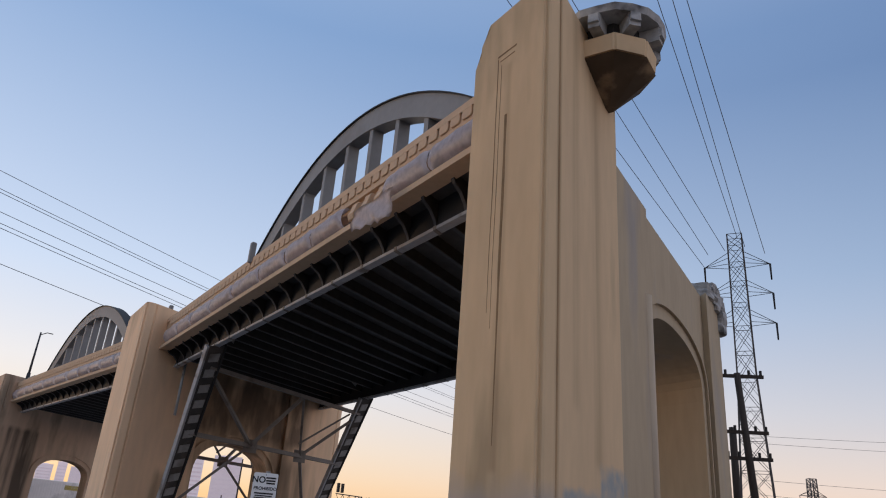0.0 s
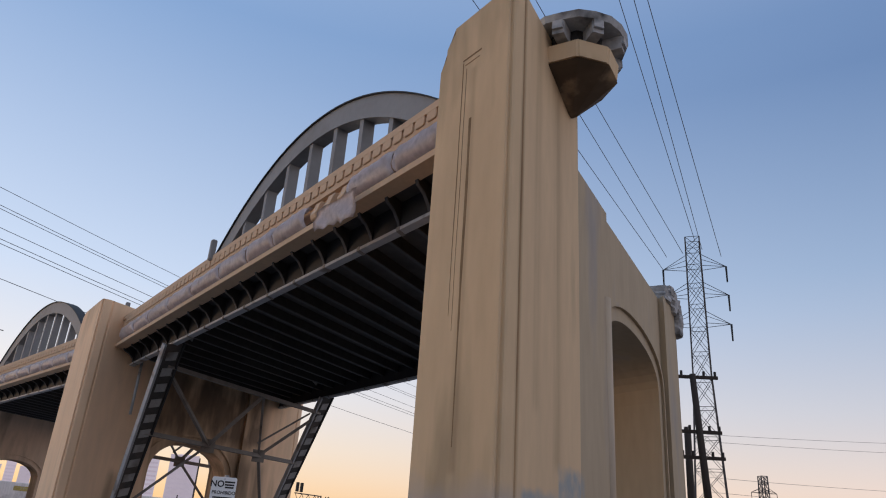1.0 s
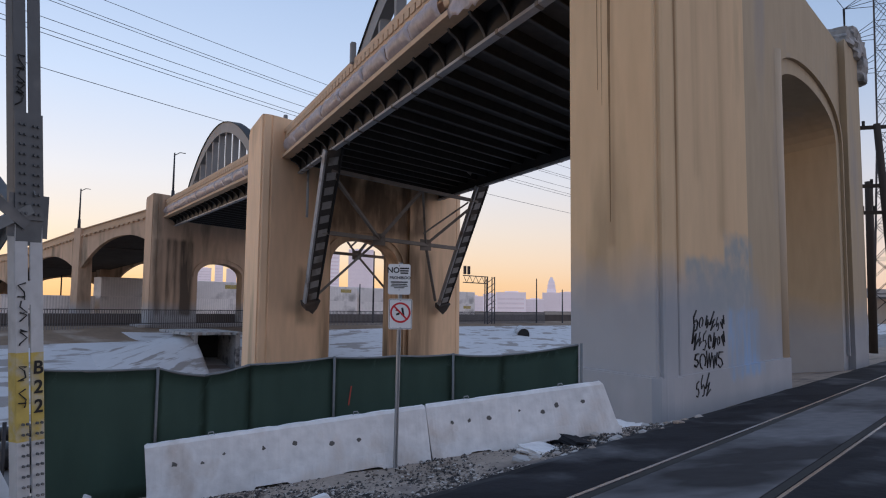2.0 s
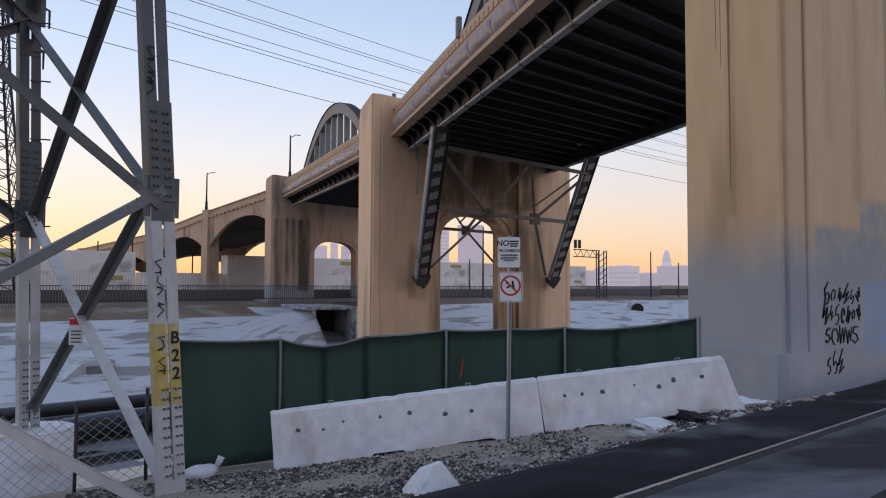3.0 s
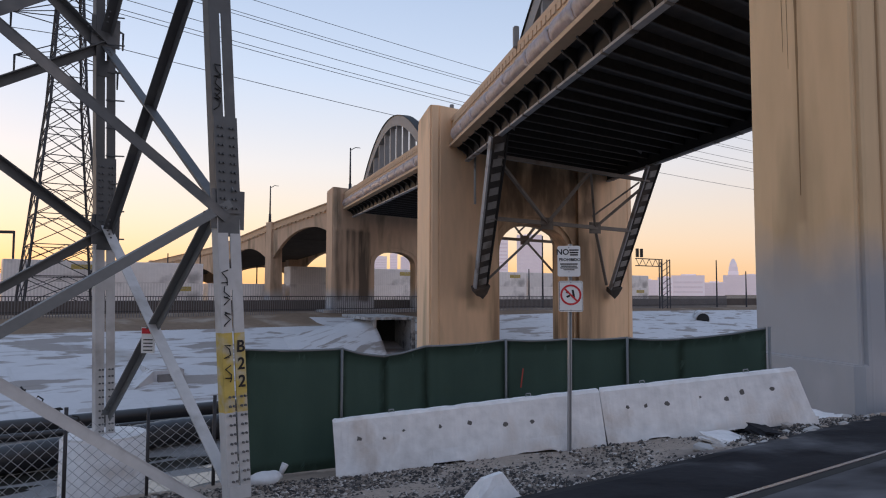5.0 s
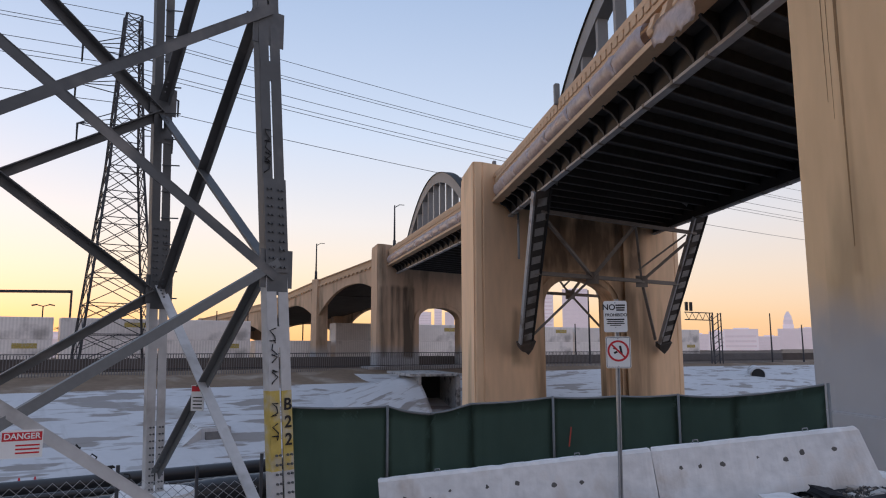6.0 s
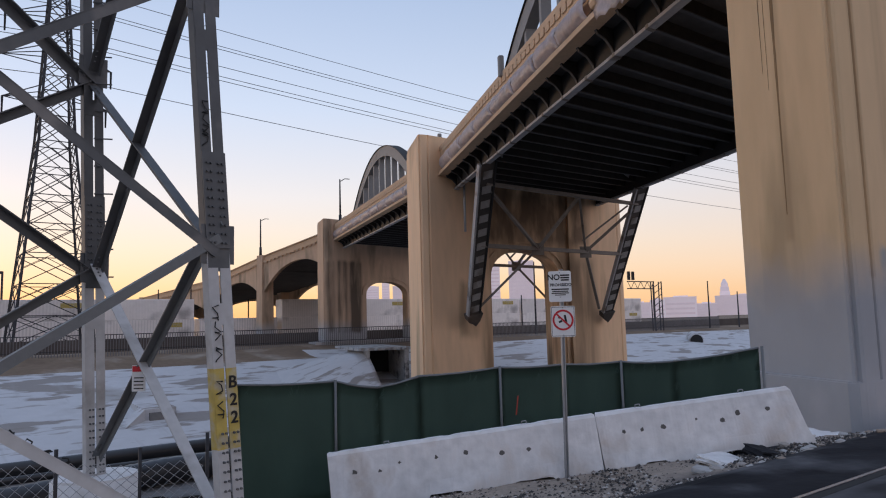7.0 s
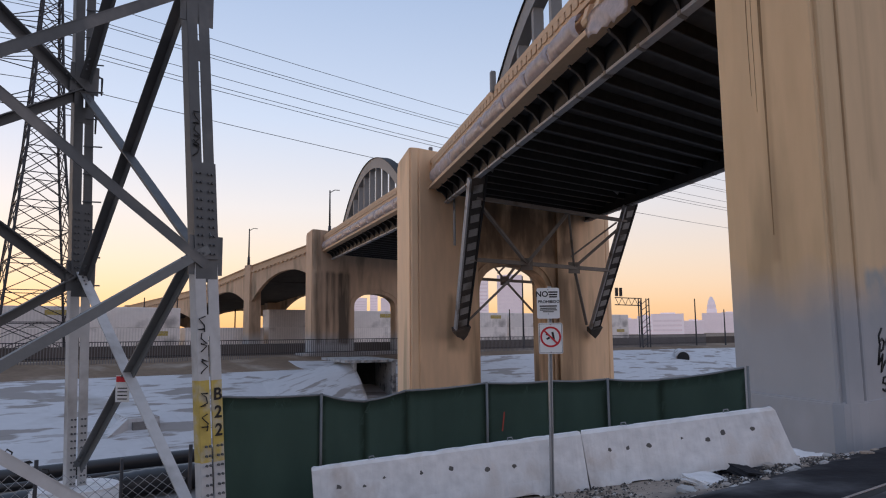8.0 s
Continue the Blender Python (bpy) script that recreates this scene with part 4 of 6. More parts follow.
def truss(t, legs, label, m=None):
    """Raking braces under the deck: two ladder legs with battens, ties and crosses between them."""
    ends = []
    for top, foot in legs:
        top, foot = Vector(top), Vector(foot)
        d = (foot - top).normalized()
        side = (Vector((1, 0.47, 0)) - d * d.dot(Vector((1, 0.47, 0)))).normalized()
        face = side.cross(d)
        # light on the left chord and shade on the right chosen as pale and dark steel
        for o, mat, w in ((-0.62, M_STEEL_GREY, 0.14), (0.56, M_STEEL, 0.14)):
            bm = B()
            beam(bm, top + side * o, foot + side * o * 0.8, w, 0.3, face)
            part("leg_chord", bm, mat, t, "flange given pale steel for its lit side" if mat is M_STEEL_GREY else "", m)
        n = 11
        for k in range(n + 1):
            c = top.lerp(foot, 0.02 + 0.96 * k / n)
            bm = B()
            beam(bm, c - side * 0.54, c + side * 0.5, 0.1, 0.3, d)
            part("batten", bm, M_LEG, t, "", m)
            if k < n:
                c2 = top.lerp(foot, 0.02 + 0.96 * (k + 0.5) / n)
                bm = B()
                beam(bm, c2 - d * 0.27 - face * 0.13, c2 + d * 0.27 - face * 0.13, 0.66, 0.04, face)
                part("cover_plate", bm, M_COVER, t, "", m)
        bm = B()
        beam(bm, top - face * 0.05, foot - face * 0.05, 1.05, 0.06, face)
        part("leg_web", bm, M_LEG, t, "", m)
        bm = B()
        prism(bm, [(-0.66, 0.3), (0.62, 0.3), (0.42, -0.35), (0.1, -0.75), (-0.2, -0.4), (-0.5, -0.2)], -0.3, 0.3, lambda u, v, w: foot + side * u - d * v + face * w)
        part("shoe", bm, M_LEG, t, "rusted steel shoe", m)
        ends.append((top, foot))
    (ta, fa), (tb, fb) = ends

    def L(i, k):
        return (ta.lerp(fa, k), tb.lerp(fb, k))[i]
    def X(f, k):                             # point between the legs
        return L(0, k).lerp(L(1, k), f)
    lines = [(X(0, 0.12), X(1, 0.12), 0.24), (X(0, 0.50), X(1, 0.50), 0.26), (X(0, 0.13), X(0.36, 0.5), 0.2), (X(0.57, 0.12), X(0.36, 0.5), 0.22), (X(0.57, 0.12), X(0.70, 0.5), 0.16),
             (X(1, 0.13), X(0.70, 0.5), 0.2), (X(0.36, 0.5), X(0.02, 0.95), 0.17), (X(0.70, 0.5), X(0.92, 0.95), 0.2),
             (X(0.66, 0.42), X(0.93, 0.14), 0.12)]
    for p, q, w in lines:
        bm = B()
        beam(bm, p, q, w, w)
        part("tie", bm, M_BRACE, t, "", m)
    for f in (0.36, 0.70):
        bm = B()
        p = X(f, 0.5)
        box(bm, p.x - 0.45, p.x + 0.45, p.y - 0.03, p.y + 0.03, p.z - 0.45, p.z + 0.4)
        part("gusset", bm, M_BRACE, t, "", m)
    return t


t = thing("raking_brace", (19, 48, 3), "dark riveted steel raking brace under the deck", "bridge brace", "raking braces")
truss(t, (((11.8, 41.2, 12.2), (12.6, 49.0, 2.9)), ((25.7, 48.2, 12.2), (25.8, 55.6, 2.9))), "")
t = thing("raking_brace", (19, 66, 3), "dark riveted steel raking brace under the far span", "bridge brace", "raking braces")
truss(t, (((11.0, 63.0, 12.2), (12.2, 56.5, 3.2)), ((24.9, 70.5, 12.2), (25.3, 63.5, 3.2))), "")
for t, top, foot in ((p2, (12.3, 49.4, 12.6), (12.3, 49.4, 9.0)),):
    bm = B()
    tube(bm, top, foot, 0.09, 8)
    part("downpipe", bm, M_STEEL_GREY, t, "grey drain pipe")


# ---- approach spans beyond the far pier ----
EDGE = [(5.2, 91.5, 14.9), (-4.3, 108.0, 12.9), (-14.0, 130.0, 10.9), (-32.0, 166.0, 9.5), (-60.0, 225.0, 7.6), (-120.0, 330.0, 4.5)]


def approach(a, c):
    a, c = Vector(a), Vector(c)
    d = Vector((c.x - a.x, c.y - a.y, 0)).normalized()
    r = Vector((d.y, -d.x, 0))
    t = thing("approach_span", ((a.x + c.x) / 2, (a.y + c.y) / 2, 0.3), "tan concrete arched approach span of the viaduct", "bridge span", "approach spans")
    ln = (c - a).to_2d().length

    def P(u, z, v):
        p = a + d * u + r * v
        return (p.x, p.y, z)

    def top(u):
        return a.z + (c.z - a.z) * u / ln
    for v0, v1 in ((0.0, 0.5), (14.5, 15.0)):
        pts = [(0.0, top(0) - 0.9), (ln, top(ln) - 0.9)]
        n = 16
        for k in range(n + 1):
            u = ln - 0.8 - (ln - 1.6) * k / n
            h = 1.5 + 3.0 * abs(2 * k / n - 1) ** 2.2
            pts.append((u, max(1.0, top(u) - 0.9 - h)))
        bm = B()
        prism(bm, pts, v0, v1, P)
        part("spandrel", bm, M_PIER_FAR, t, "")
    bm = B()
    hexa(bm, [P(0, top(0) - 2.2, 0.4), P(ln, top(ln) - 2.2, 0.4), P(ln, top(ln) - 2.2, 14.6), P(0, top(0) - 2.2, 14.6), P(0, top(0) - 0.95, 0.4), P(ln, top(ln) - 0.95, 0.4), P(ln, top(ln) - 0.95, 14.6), P(0, top(0) - 0.95, 14.6)])
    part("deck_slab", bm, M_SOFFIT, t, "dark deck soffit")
    for zz0, zz1, v0, v1 in ((-0.9, 0.0, 0.1, 0.4), (-0.12, 0.0, -0.05, 0.5), (-1.05, -0.85, -0.2, 0.5)):
        bm = B()
        hexa(bm, [P(0, top(0) + zz0, v0), P(ln, top(ln) + zz0, v0), P(ln, top(ln) + zz0, v1), P(0, top(0) + zz0, v1), P(0, top(0) + zz1, v0), P(ln, top(ln) + zz1, v0), P(ln, top(ln) + zz1, v1), P(0, top(0) + zz1, v1)])
        part("parapet", bm, M_TRIM, t)
    for k in range(int(ln / 1.1)):
        u = 0.5 + 1.1 * k
        bm = B()
        hexa(bm, [P(u, top(u) - 1.25, -0.25), P(u + 0.5, top(u) - 1.25, -0.25), P(u + 0.5, top(u) - 1.25, 0.1), P(u, top(u) - 1.25, 0.1), P(u, top(u) - 1.05, -0.25), P(u + 0.5, top(u) - 1.05, -0.25), P(u + 0.5, top(u) - 1.05, 0.1), P(u, top(u) - 1.05, 0.1)])
        part("dentil", bm, M_TRIM, t)
    for v in (0.0, 13.2):
        bm = B()
        hexa(bm, [P(ln - 0.9, -0.2, v - 0.35), P(ln + 0.9, -0.2, v - 0.35), P(ln + 0.9, -0.2, v + 1.6), P(ln - 0.9, -0.2, v + 1.6),
                  P(ln - 0.8, top(ln) + 0.15, v - 0.3), P(ln + 0.8, top(ln) + 0.15, v - 0.3), P(ln + 0.8, top(ln) + 0.15, v + 1.5), P(ln - 0.8, top(ln) + 0.15, v + 1.5)])
        part("column", bm, M_PIER_FAR, t)


for a, c in zip(EDGE, EDGE[1:]):
    approach(a, c)


def deck_lamp(p, h, arm=1.2):
    t = thing("street_lamp", p, "thin dark street lamp post on the bridge parapet", "street lamp", "bridge lamps")
    p = Vector(p)
    part("post", tube(B(), p, p + Vector((0, 0, h)), 0.14, 8, 0.08), M_LATTICE, t)
    part("base", tube(B(), p, p + Vector((0, 0, h * 0.25)), 0.22, 8, 0.18), M_LATTICE, t)
    q = p + Vector((0, 0, h))
    bm = B()
    sweep(bm, [q - Vector((0, 0, 0.3)), q + Vector((arm * 0.5, -0.1, 0.05)), q + Vector((arm, -0.2, 0))], 0.05, 6)
    part("arm", bm, M_LATTICE, t)


deck_lamp((6.0, 88.0, 14.6), 6.0)
deck_lamp((-4.4, 108.2, 12.9), 5.6)
for p in ((10.45, 33.5, 14.95), (10.6, 49.5, 15.2)):
    bm = B()
    box(bm, p[0] - 0.14, p[0] + 0.14, p[1] - 0.14, p[1] + 0.14, p[2] - 0.1, p[2] + 1.0)
    bmesh.ops.bevel(bm, geom=bm.edges[:], offset=0.05, segments=1, affect='EDGES')
    solo("lamp_stump", bm, M_ARCH, "cut grey lamp post stump on the parapet", "lamp stump", "lamp stumps")


# ---- near bank: fence, barriers, sign, tower ----
def gz(x, y):
    return ground_z(x, y)


def green_fence():
    line = [(-0.80, 10.87, 1.75), (0.646, 11.088, 1.725), (1.306, 11.165, 1.60), (1.957, 11.203, 1.74), (3.27, 11.2, 1.825), (4.335, 11.083, 1.84), (5.131, 10.7, 1.872), (5.859, 10.275, 1.872), (6.80, 9.485, 2.075)]
    t = thing("windscreen_fence", (2.9, 10.9, gz(2.9, 10.9)), "chain-link fence covered with dark green windscreen cloth", "fence")
    for k in (0, 1, 4, 6, 8):
        x, y, z = line[k]
        part("post", tube(B(), (x, y - 0.075, gz(x, y) - 0.15), (x, y - 0.075, z + 0.03), 0.022, 8), M_POST, t, "galvanized fence post")
    for i in range(len(line) - 1):
        a, c = Vector(line[i]), Vector(line[i + 1])
        n, mrows = max(6, int((c - a).length * 11)), 9
        bm = B()
        grid, rail_pts = [], []
        nx = Vector(((c - a).y, -(c - a).x)).normalized()
        for k in range(n + 1):
            f = k / n
            p = a.lerp(c, f)
            zt = p.z - 0.02 * math.sin(math.pi * f)
            zb = gz(p.x, p.y) + 0.02
            rail_pts.append((p.x, p.y, zt))
            row = []
            for j in range(mrows + 1):
                g = j / mrows
                o = 0.06 * noise.noise(Vector((p.x * 1.3, p.y * 1.3, g * 1.2))) + 0.018 * noise.noise(Vector((p.x * 6, p.y * 6, g * 0.8))) + 0.034
                o += 0.05 * math.exp(-((p.x - 1.96) / 0.06) ** 2) - 0.04 * math.exp(-((p.x - 2.09) / 0.05) ** 2)     # overlap of two cloths
                row.append(bm.verts.new((p.x + nx.x * o, p.y + nx.y * o, zb + (zt - zb) * g - (0.012 * abs(math.sin(9 * p.x)) if j == mrows else 0))))
            grid.append(row)
        for r0, r1 in zip(grid, grid[1:]):
            for j in range(mrows):
                bm.faces.new((r0[j], r0[j + 1], r1[j + 1], r1[j])).smooth = True
        bmesh.ops.solidify(bm, geom=bm.faces[:], thickness=0.006)
        part("screen_panel", bm, M_GREEN, t)
        part("top_rail", sweep(B(), rail_pts, 0.022, 6), M_POST, t)
    bm = B()
    p = Vector((3.52, 11.17))
    beam(bm, (p.x + 0.02, p.y - 0.10, 1.38), (p.x - 0.02, p.y - 0.10, 1.08), 0.022, 0.008, (0, 1, 0))
    part("red_tag", bm, M_TAG, t, "faded red streak of paint")


green_fence()


def krail(a, c, seed, slots, slant=0.0):
    """A precast barrier with a sloped foot, lifting holes and chipped edges."""
    a, c = Vector(a), Vector(c)
    d = (c - a)
    ln = d.length
    d.normalize()
    r = Vector((d.y, -d.x, 0)).normalized()
    upv = r.cross(d)
    t = thing("concrete_barrier", a.lerp(c, 0.5), "chipped whitewashed concrete road barrier on bare dirt", "road barrier", "concrete barriers")
    prof = [(-0.23, 0), (0.23, 0), (0.22, 0.08), (0.175, 0.26), (0.09, 0.77), (0.06, 0.81), (-0.06, 0.81), (-0.09, 0.77), (-0.175, 0.26), (-0.22, 0.08)]
    bm = B()
    n = 64
    rings = []
    for k in range(n + 1):
        u = ln * k / n
        ring = []
        for i, (v, z) in enumerate(prof):
            j = 0.012 * noise.noise(Vector((u * 2.2, i, seed))) + 0.008 * noise.noise(Vector((u * 9, i * 3, seed)))
            lift = 0.0
            if i in (0, 1, 2):               # drain slots and broken foot
                slot = max(min(1.0, min(u - u0, u1 - u) / 0.05) for u0, u1 in slots)
                lift = max(0.0, slot) * (0.085 if i < 2 else 0.03) + 0.012 * noise.noise(Vector((u * 7, 2, seed)))
                j -= 0.05 * max(0, noise.noise(Vector((u * 1.4, 3, seed)))) + 0.03 * max(0, noise.noise(Vector((u * 6, 5, seed))))
            elif i in (5, 6):                # nicked top edge
                lift = -0.022 * max(0, noise.noise(Vector((u * 5, 7, seed))))
            shear = 0.24 * (0.4 - z) * slant * max(0.0, (u - ln + 1.0)) + (0.03 * noise.noise(Vector((i * 2.1, k, seed))) if k in (0, n) else 0)
            ring.append(bm.verts.new(a + d * (u + shear) + r * (v + j) + upv * (z + lift)))
        rings.append(ring)
    m = len(prof)
    for p, q in zip(rings, rings[1:]):
        for i in range(m):
            bm.faces.new((p[i], p[(i + 1) % m], q[(i + 1) % m], q[i]))
    bm.faces.new(rings[0][::-1])
    bm.faces.new(rings[-1])
    part("barrier_body", bm, M_KRAIL, t)
    rnd = random.Random(seed)
    u = 0.35
    while u < ln - 0.2:
        z = rnd.choice((0.50, 0.52, 0.56, 0.48))
        v = 0.175 + (0.09 - 0.175) * (z - 0.26) / 0.51
        p = a + d * u + r * (v - 0.03) + upv * z
        # each hole is a plug with the inner shade in its dark colour
        hole = tube(B(), p, p + r * 0.036, rnd.uniform(0.016, 0.042), 7)
        for w in hole.verts:                 # chipped, uneven rims
            w.co += (upv * rnd.uniform(-1, 1) + d * rnd.uniform(-1, 1)) * 0.012
        part("bolt_hole", hole, M_PIT, t, "chipped bolt hole, its inner shade a dark plug")
        u += rnd.uniform(0.22, 0.55)
    for u in (ln * 0.22, ln * 0.74):
        p = a + d * u + upv * 0.80
        bm = B()
        sweep(bm, [p - d * 0.04, p - d * 0.03 + upv * 0.05, p + d * 0.03 + upv * 0.05, p + d * 0.04], 0.008, 5)
        part("lifting_loop", bm, M_GALV, t, "rusty lifting loop")


KA, KB, KC = Vector((0.58, 10.30, 0.0)), Vector((4.28, 9.62, 0.43)), Vector((6.98, 8.89, 0.765))
dk = (KC - KA).normalized()
krail(KA, KB - dk * 0.02, 3, ((1.3, 1.85), (2.45, 3.1)))
krail(KB + dk * 0.02, KC, 8, ((0.5, 0.9), (1.5, 2.0)), 0.95)


def sign_post():
    x, y = 3.68, 9.45
    z0 = gz(x, y) - 0.125
    t = thing("sign_post", (x, y, z0), "galvanized post with two white warning signs beside the barrier", "sign")
    lean = Vector((0.012, 0, 1))
    top = Vector((x, y, z0)) + lean * 3.0
    bm = B()
    prism(bm, [(-0.025, -0.02), (0.025, -0.02), (0.025, 0.02), (0.012, 0.02), (0.012, 0.0), (-0.012, 0.0), (-0.012, 0.02), (-0.025, 0.02)], -0.3, 2.98,
          lambda u, v, w: (x + u + lean.x * w, y - v, z0 + w))
    part("post", bm, M_GALV, t)
    face = pose(0, 0, 0, 90, 0, -20)

    def plate(cx, cz, w, h, name, label):
        bm = B()
        r = 0.025
        pts = []
        for sx, sy, a0 in ((1, 1, 0), (-1, 1, 90), (-1, -1, 180), (1, -1, 270)):
            for k in range(4):
                a = radians(a0 + 30 * k)
                pts.append((sx * (w / 2 - r) + r * math.cos(a), sy * (h / 2 - r) + r * math.sin(a)))
        m = Matrix.Translation((x + lean.x * (cz - z0) + cx, y - 0.035, cz)) @ face
        prism(bm, pts, -0.002, 0.002, lambda u, v, w_: (u, v, w_))
        bm.transform(m)
        return part(name, bm, M_SIGN, t, label), m
    up, mu = plate(-0.03, z0 + 2.74, 0.315, 0.43, "upper_sign", "white notice with black lettering and two bolts")
    lo, ml = plate(0.0, z0 + 2.25, 0.335, 0.43, "lower_sign", "white prohibition sign with red ring and slash")

    def at(m, u, v):
        return m @ Matrix.Translation((u, v, 0.004))
    words("NO", 0.11, at(mu, -0.085, 0.125), M_BLACK, up, depth=0.001)
    words("PROHIBIDO", 0.056, at(mu, 0.01, 0.02), M_BLACK, up, depth=0.001)
    for u, v, w, h in ((0.07, 0.155, 0.13, 0.02), (0.07, 0.12, 0.12, 0.02), (0.07, 0.088, 0.11, 0.02), (0.0, -0.04, 0.24, 0.018), (0.0, -0.07, 0.22, 0.014), (0.0, -0.095, 0.24, 0.014), (0.0, -0.12, 0.15, 0.012)):
        part("text_bar", box(B(), u - w / 2, u + w / 2, v - h / 2, v + h / 2, 0.003, 0.005), M_BLACK, up, "", mu)
    bm = B()
    n = 36
    ring = []
    for k in range(n):
        a = k * math.tau / n
        ring.append([bm.verts.new((rr * math.cos(a), rr * math.sin(a) + 0.02, z)) for rr, z in ((0.145, 0.003), (0.145, 0.005), (0.118, 0.005), (0.118, 0.003))])
    for k in range(n):
        p, q = ring[k], ring[(k + 1) % n]
        for i in range(4):
            bm.faces.new((p[i], p[(i + 1) % 4], q[(i + 1) % 4], q[i]))
    part("red_ring", bm, M_RED, lo, "", ml)
    bm = B()
    beam(bm, (-0.085, 0.105, 0.0055), (0.085, -0.065, 0.0055), 0.024, 0.002)
    part("red_slash", bm, M_RED, lo, "", ml)
    for u, v, w, h, r in ((0.035, 0.035, 0.03, 0.11, 10), (-0.035, 0.0, 0.05, 0.028, 25), (-0.045, 0.05, 0.045, 0.02, -15)):
        bm = box(B(), -w / 2, w / 2, -h / 2, h / 2, 0.003, 0.0045)
        bm.transform(pose(u, v, 0, 0, 0, r))
        part("dark_bar", bm, M_BLACK, lo, "", ml)
    # black edge line
    for w, h, du, dv in ((0.31, 0.006, 0, 0.2), (0.31, 0.006, 0, -0.2), (0.006, 0.40, 0.155, 0), (0.006, 0.40, -0.155, 0)):
        part("border_line", box(B(), du - w / 2, du + w / 2, dv - h / 2, dv + h / 2, 0.0025, 0.0035), M_BLACK, lo, "", ml)
    for m_, v in ((mu, 0.19), (mu, -0.15), (ml, 0.19), (ml, -0.19)):
        part("bolt", tube(B(), m_ @ Vector((0, v, 0.0)), m_ @ Vector((0, v, 0.01)), 0.008, 8), M_GALV, t)


sign_post()


# ---- the tall transmission tower beside the camera ----
LEG_A, LEG_B = Vector((-0.66, 9.0, 0.0)), Vector((-3.06, 12.6, 0.0))
side = LEG_B - LEG_A
perp = Vector((-side.y, side.x, 0))
LEG_C, LEG_D = LEG_B + perp, LEG_A + perp
TOWER_C = (LEG_A + LEG_C) / 2
TOP_Z = 58.0


def leg_at(leg, z):
    return leg.lerp(Vector((TOWER_C.x, TOWER_C.y, 0)), min(0.88, z * 0.0205)) + Vector((0, 0, z))


def near_tower():
    t = thing("transmission_tower", (TOWER_C.x, TOWER_C.y, 0.0), "grey galvanized lattice transmission tower with white and yellow painted legs", "transmission tower")
    for leg, zb in ((LEG_A, -0.2), (LEG_B, 0.2), (LEG_C, -0.6), (LEG_D, 0.2)):
        inward = side.normalized()
        sx = Vector((inward.y, -inward.x, 0))
        for sgn in (-1, 1):
            bands = ((zb, 1.15, M_TOWER_WHITE, "white primed foot"), (1.15, 2.1, M_YELLOW if leg is LEG_A else M_TOWER_WHITE, "yellow painted band" if leg is LEG_A else ""),
                     (2.1, 3.5, M_TOWER_WHITE if leg in (LEG_A, LEG_B) else M_TOWER, ""), (3.5, 20.0, M_TOWER, ""), (20.0, 40.0, M_TOWER, ""))
            for z0, z1, mat, lab in bands:
                p, q = leg_at(leg, z0), leg_at(leg, z1)
                o = sx * 0.082 * sgn
                d = (q - p).normalized()
                bm = B()
                beam(bm, p + o, q + o, 0.135, 0.022, inward)
                beam(bm, p + o + sx * 0.06 * sgn + inward * 0.07, q + o + sx * 0.06 * sgn + inward * 0.07, 0.02, 0.14, inward)
                part("leg_angle", bm, mat, t, lab)
        for z in (0.15, 2.75, 3.4, 4.6, 6.2):
            p = leg_at(leg, z)
            bm = B()
            beam(bm, p - Vector((0, 0, 0.13)), p + Vector((0, 0, 0.13)), 0.28, 0.03, inward)
            part("batten_plate", bm, M_TOWER_WHITE if z < 3 else M_TOWER, t)
        # splice plate with bolt rows
        p, q = leg_at(leg, 3.55), leg_at(leg, 4.75)
        bm = B()
        beam(bm, p - inward * 0.025, q - inward * 0.025, 0.31, 0.02, inward)
        part("splice_plate", bm, M_TOWER, t, "bolted splice plate")
        for k in range(10):
            for z0 in (3.62, 0.35):
                c = leg_at(leg, z0 + k * 0.11) - inward * 0.04
                for o in (-0.1, -0.05, 0.05, 0.1):
                    part("bolt", tube(B(), c + sx * o, c + sx * o - inward * 0.025, 0.016, 6), M_TOWER, t)
    faces = ((LEG_A, LEG_B), (LEG_B, LEG_C), (LEG_C, LEG_D), (LEG_D, LEG_A))
    braces = (                               # heights on the two legs of each face, paint, width
        # two braces take paler steel: their lit look is put into the colour
        ((7.46, 3.5, M_TOWER, 0.14), (3.52, 6.57, M_TOWER, 0.15), (3.93, 0.6, M_POST, 0.12), (0.0, 3.68, M_TOWER_WHITE, 0.16), (7.3, 10.3, M_TOWER, 0.15), (10.8, 6.8, M_TOWER, 0.15)),
        ((6.6, 9.5, M_TOWER, 0.16), (6.65, 4.3, M_TOWER, 0.14), (3.52, 6.2, M_TOWER, 0.14), (3.64, 1.0, M_TOWER, 0.14), (10.4, 6.9, M_TOWER, 0.13)),
        ((3.5, 0.5, M_TOWER, 0.13), (0.6, 3.55, M_TOWER, 0.13), (3.7, 6.8, M_TOWER, 0.13), (6.9, 3.65, M_TOWER, 0.13), (7.0, 10.4, M_TOWER, 0.13), (10.4, 6.9, M_TOWER, 0.13)),
        ((2.95, -0.1, M_TOWER_WHITE, 0.11), (1.2, 3.72, M_POST, 0.10), (6.3, 3.53, M_TOWER, 0.11), (4.45, 7.1, M_TOWER, 0.12), (6.4, 9.6, M_TOWER, 0.12)))
    for (a, c), rows in zip(faces, braces):
        for za, zc, mat, w in rows:
            p, q = leg_at(a, za), leg_at(c, zc)
            bm = B()
            angle(bm, p, q, w, 0.018)
            brace = part("diagonal_brace", bm, mat, t, "white painted brace" if mat is M_TOWER_WHITE else "")
            d = (q - p).normalized()
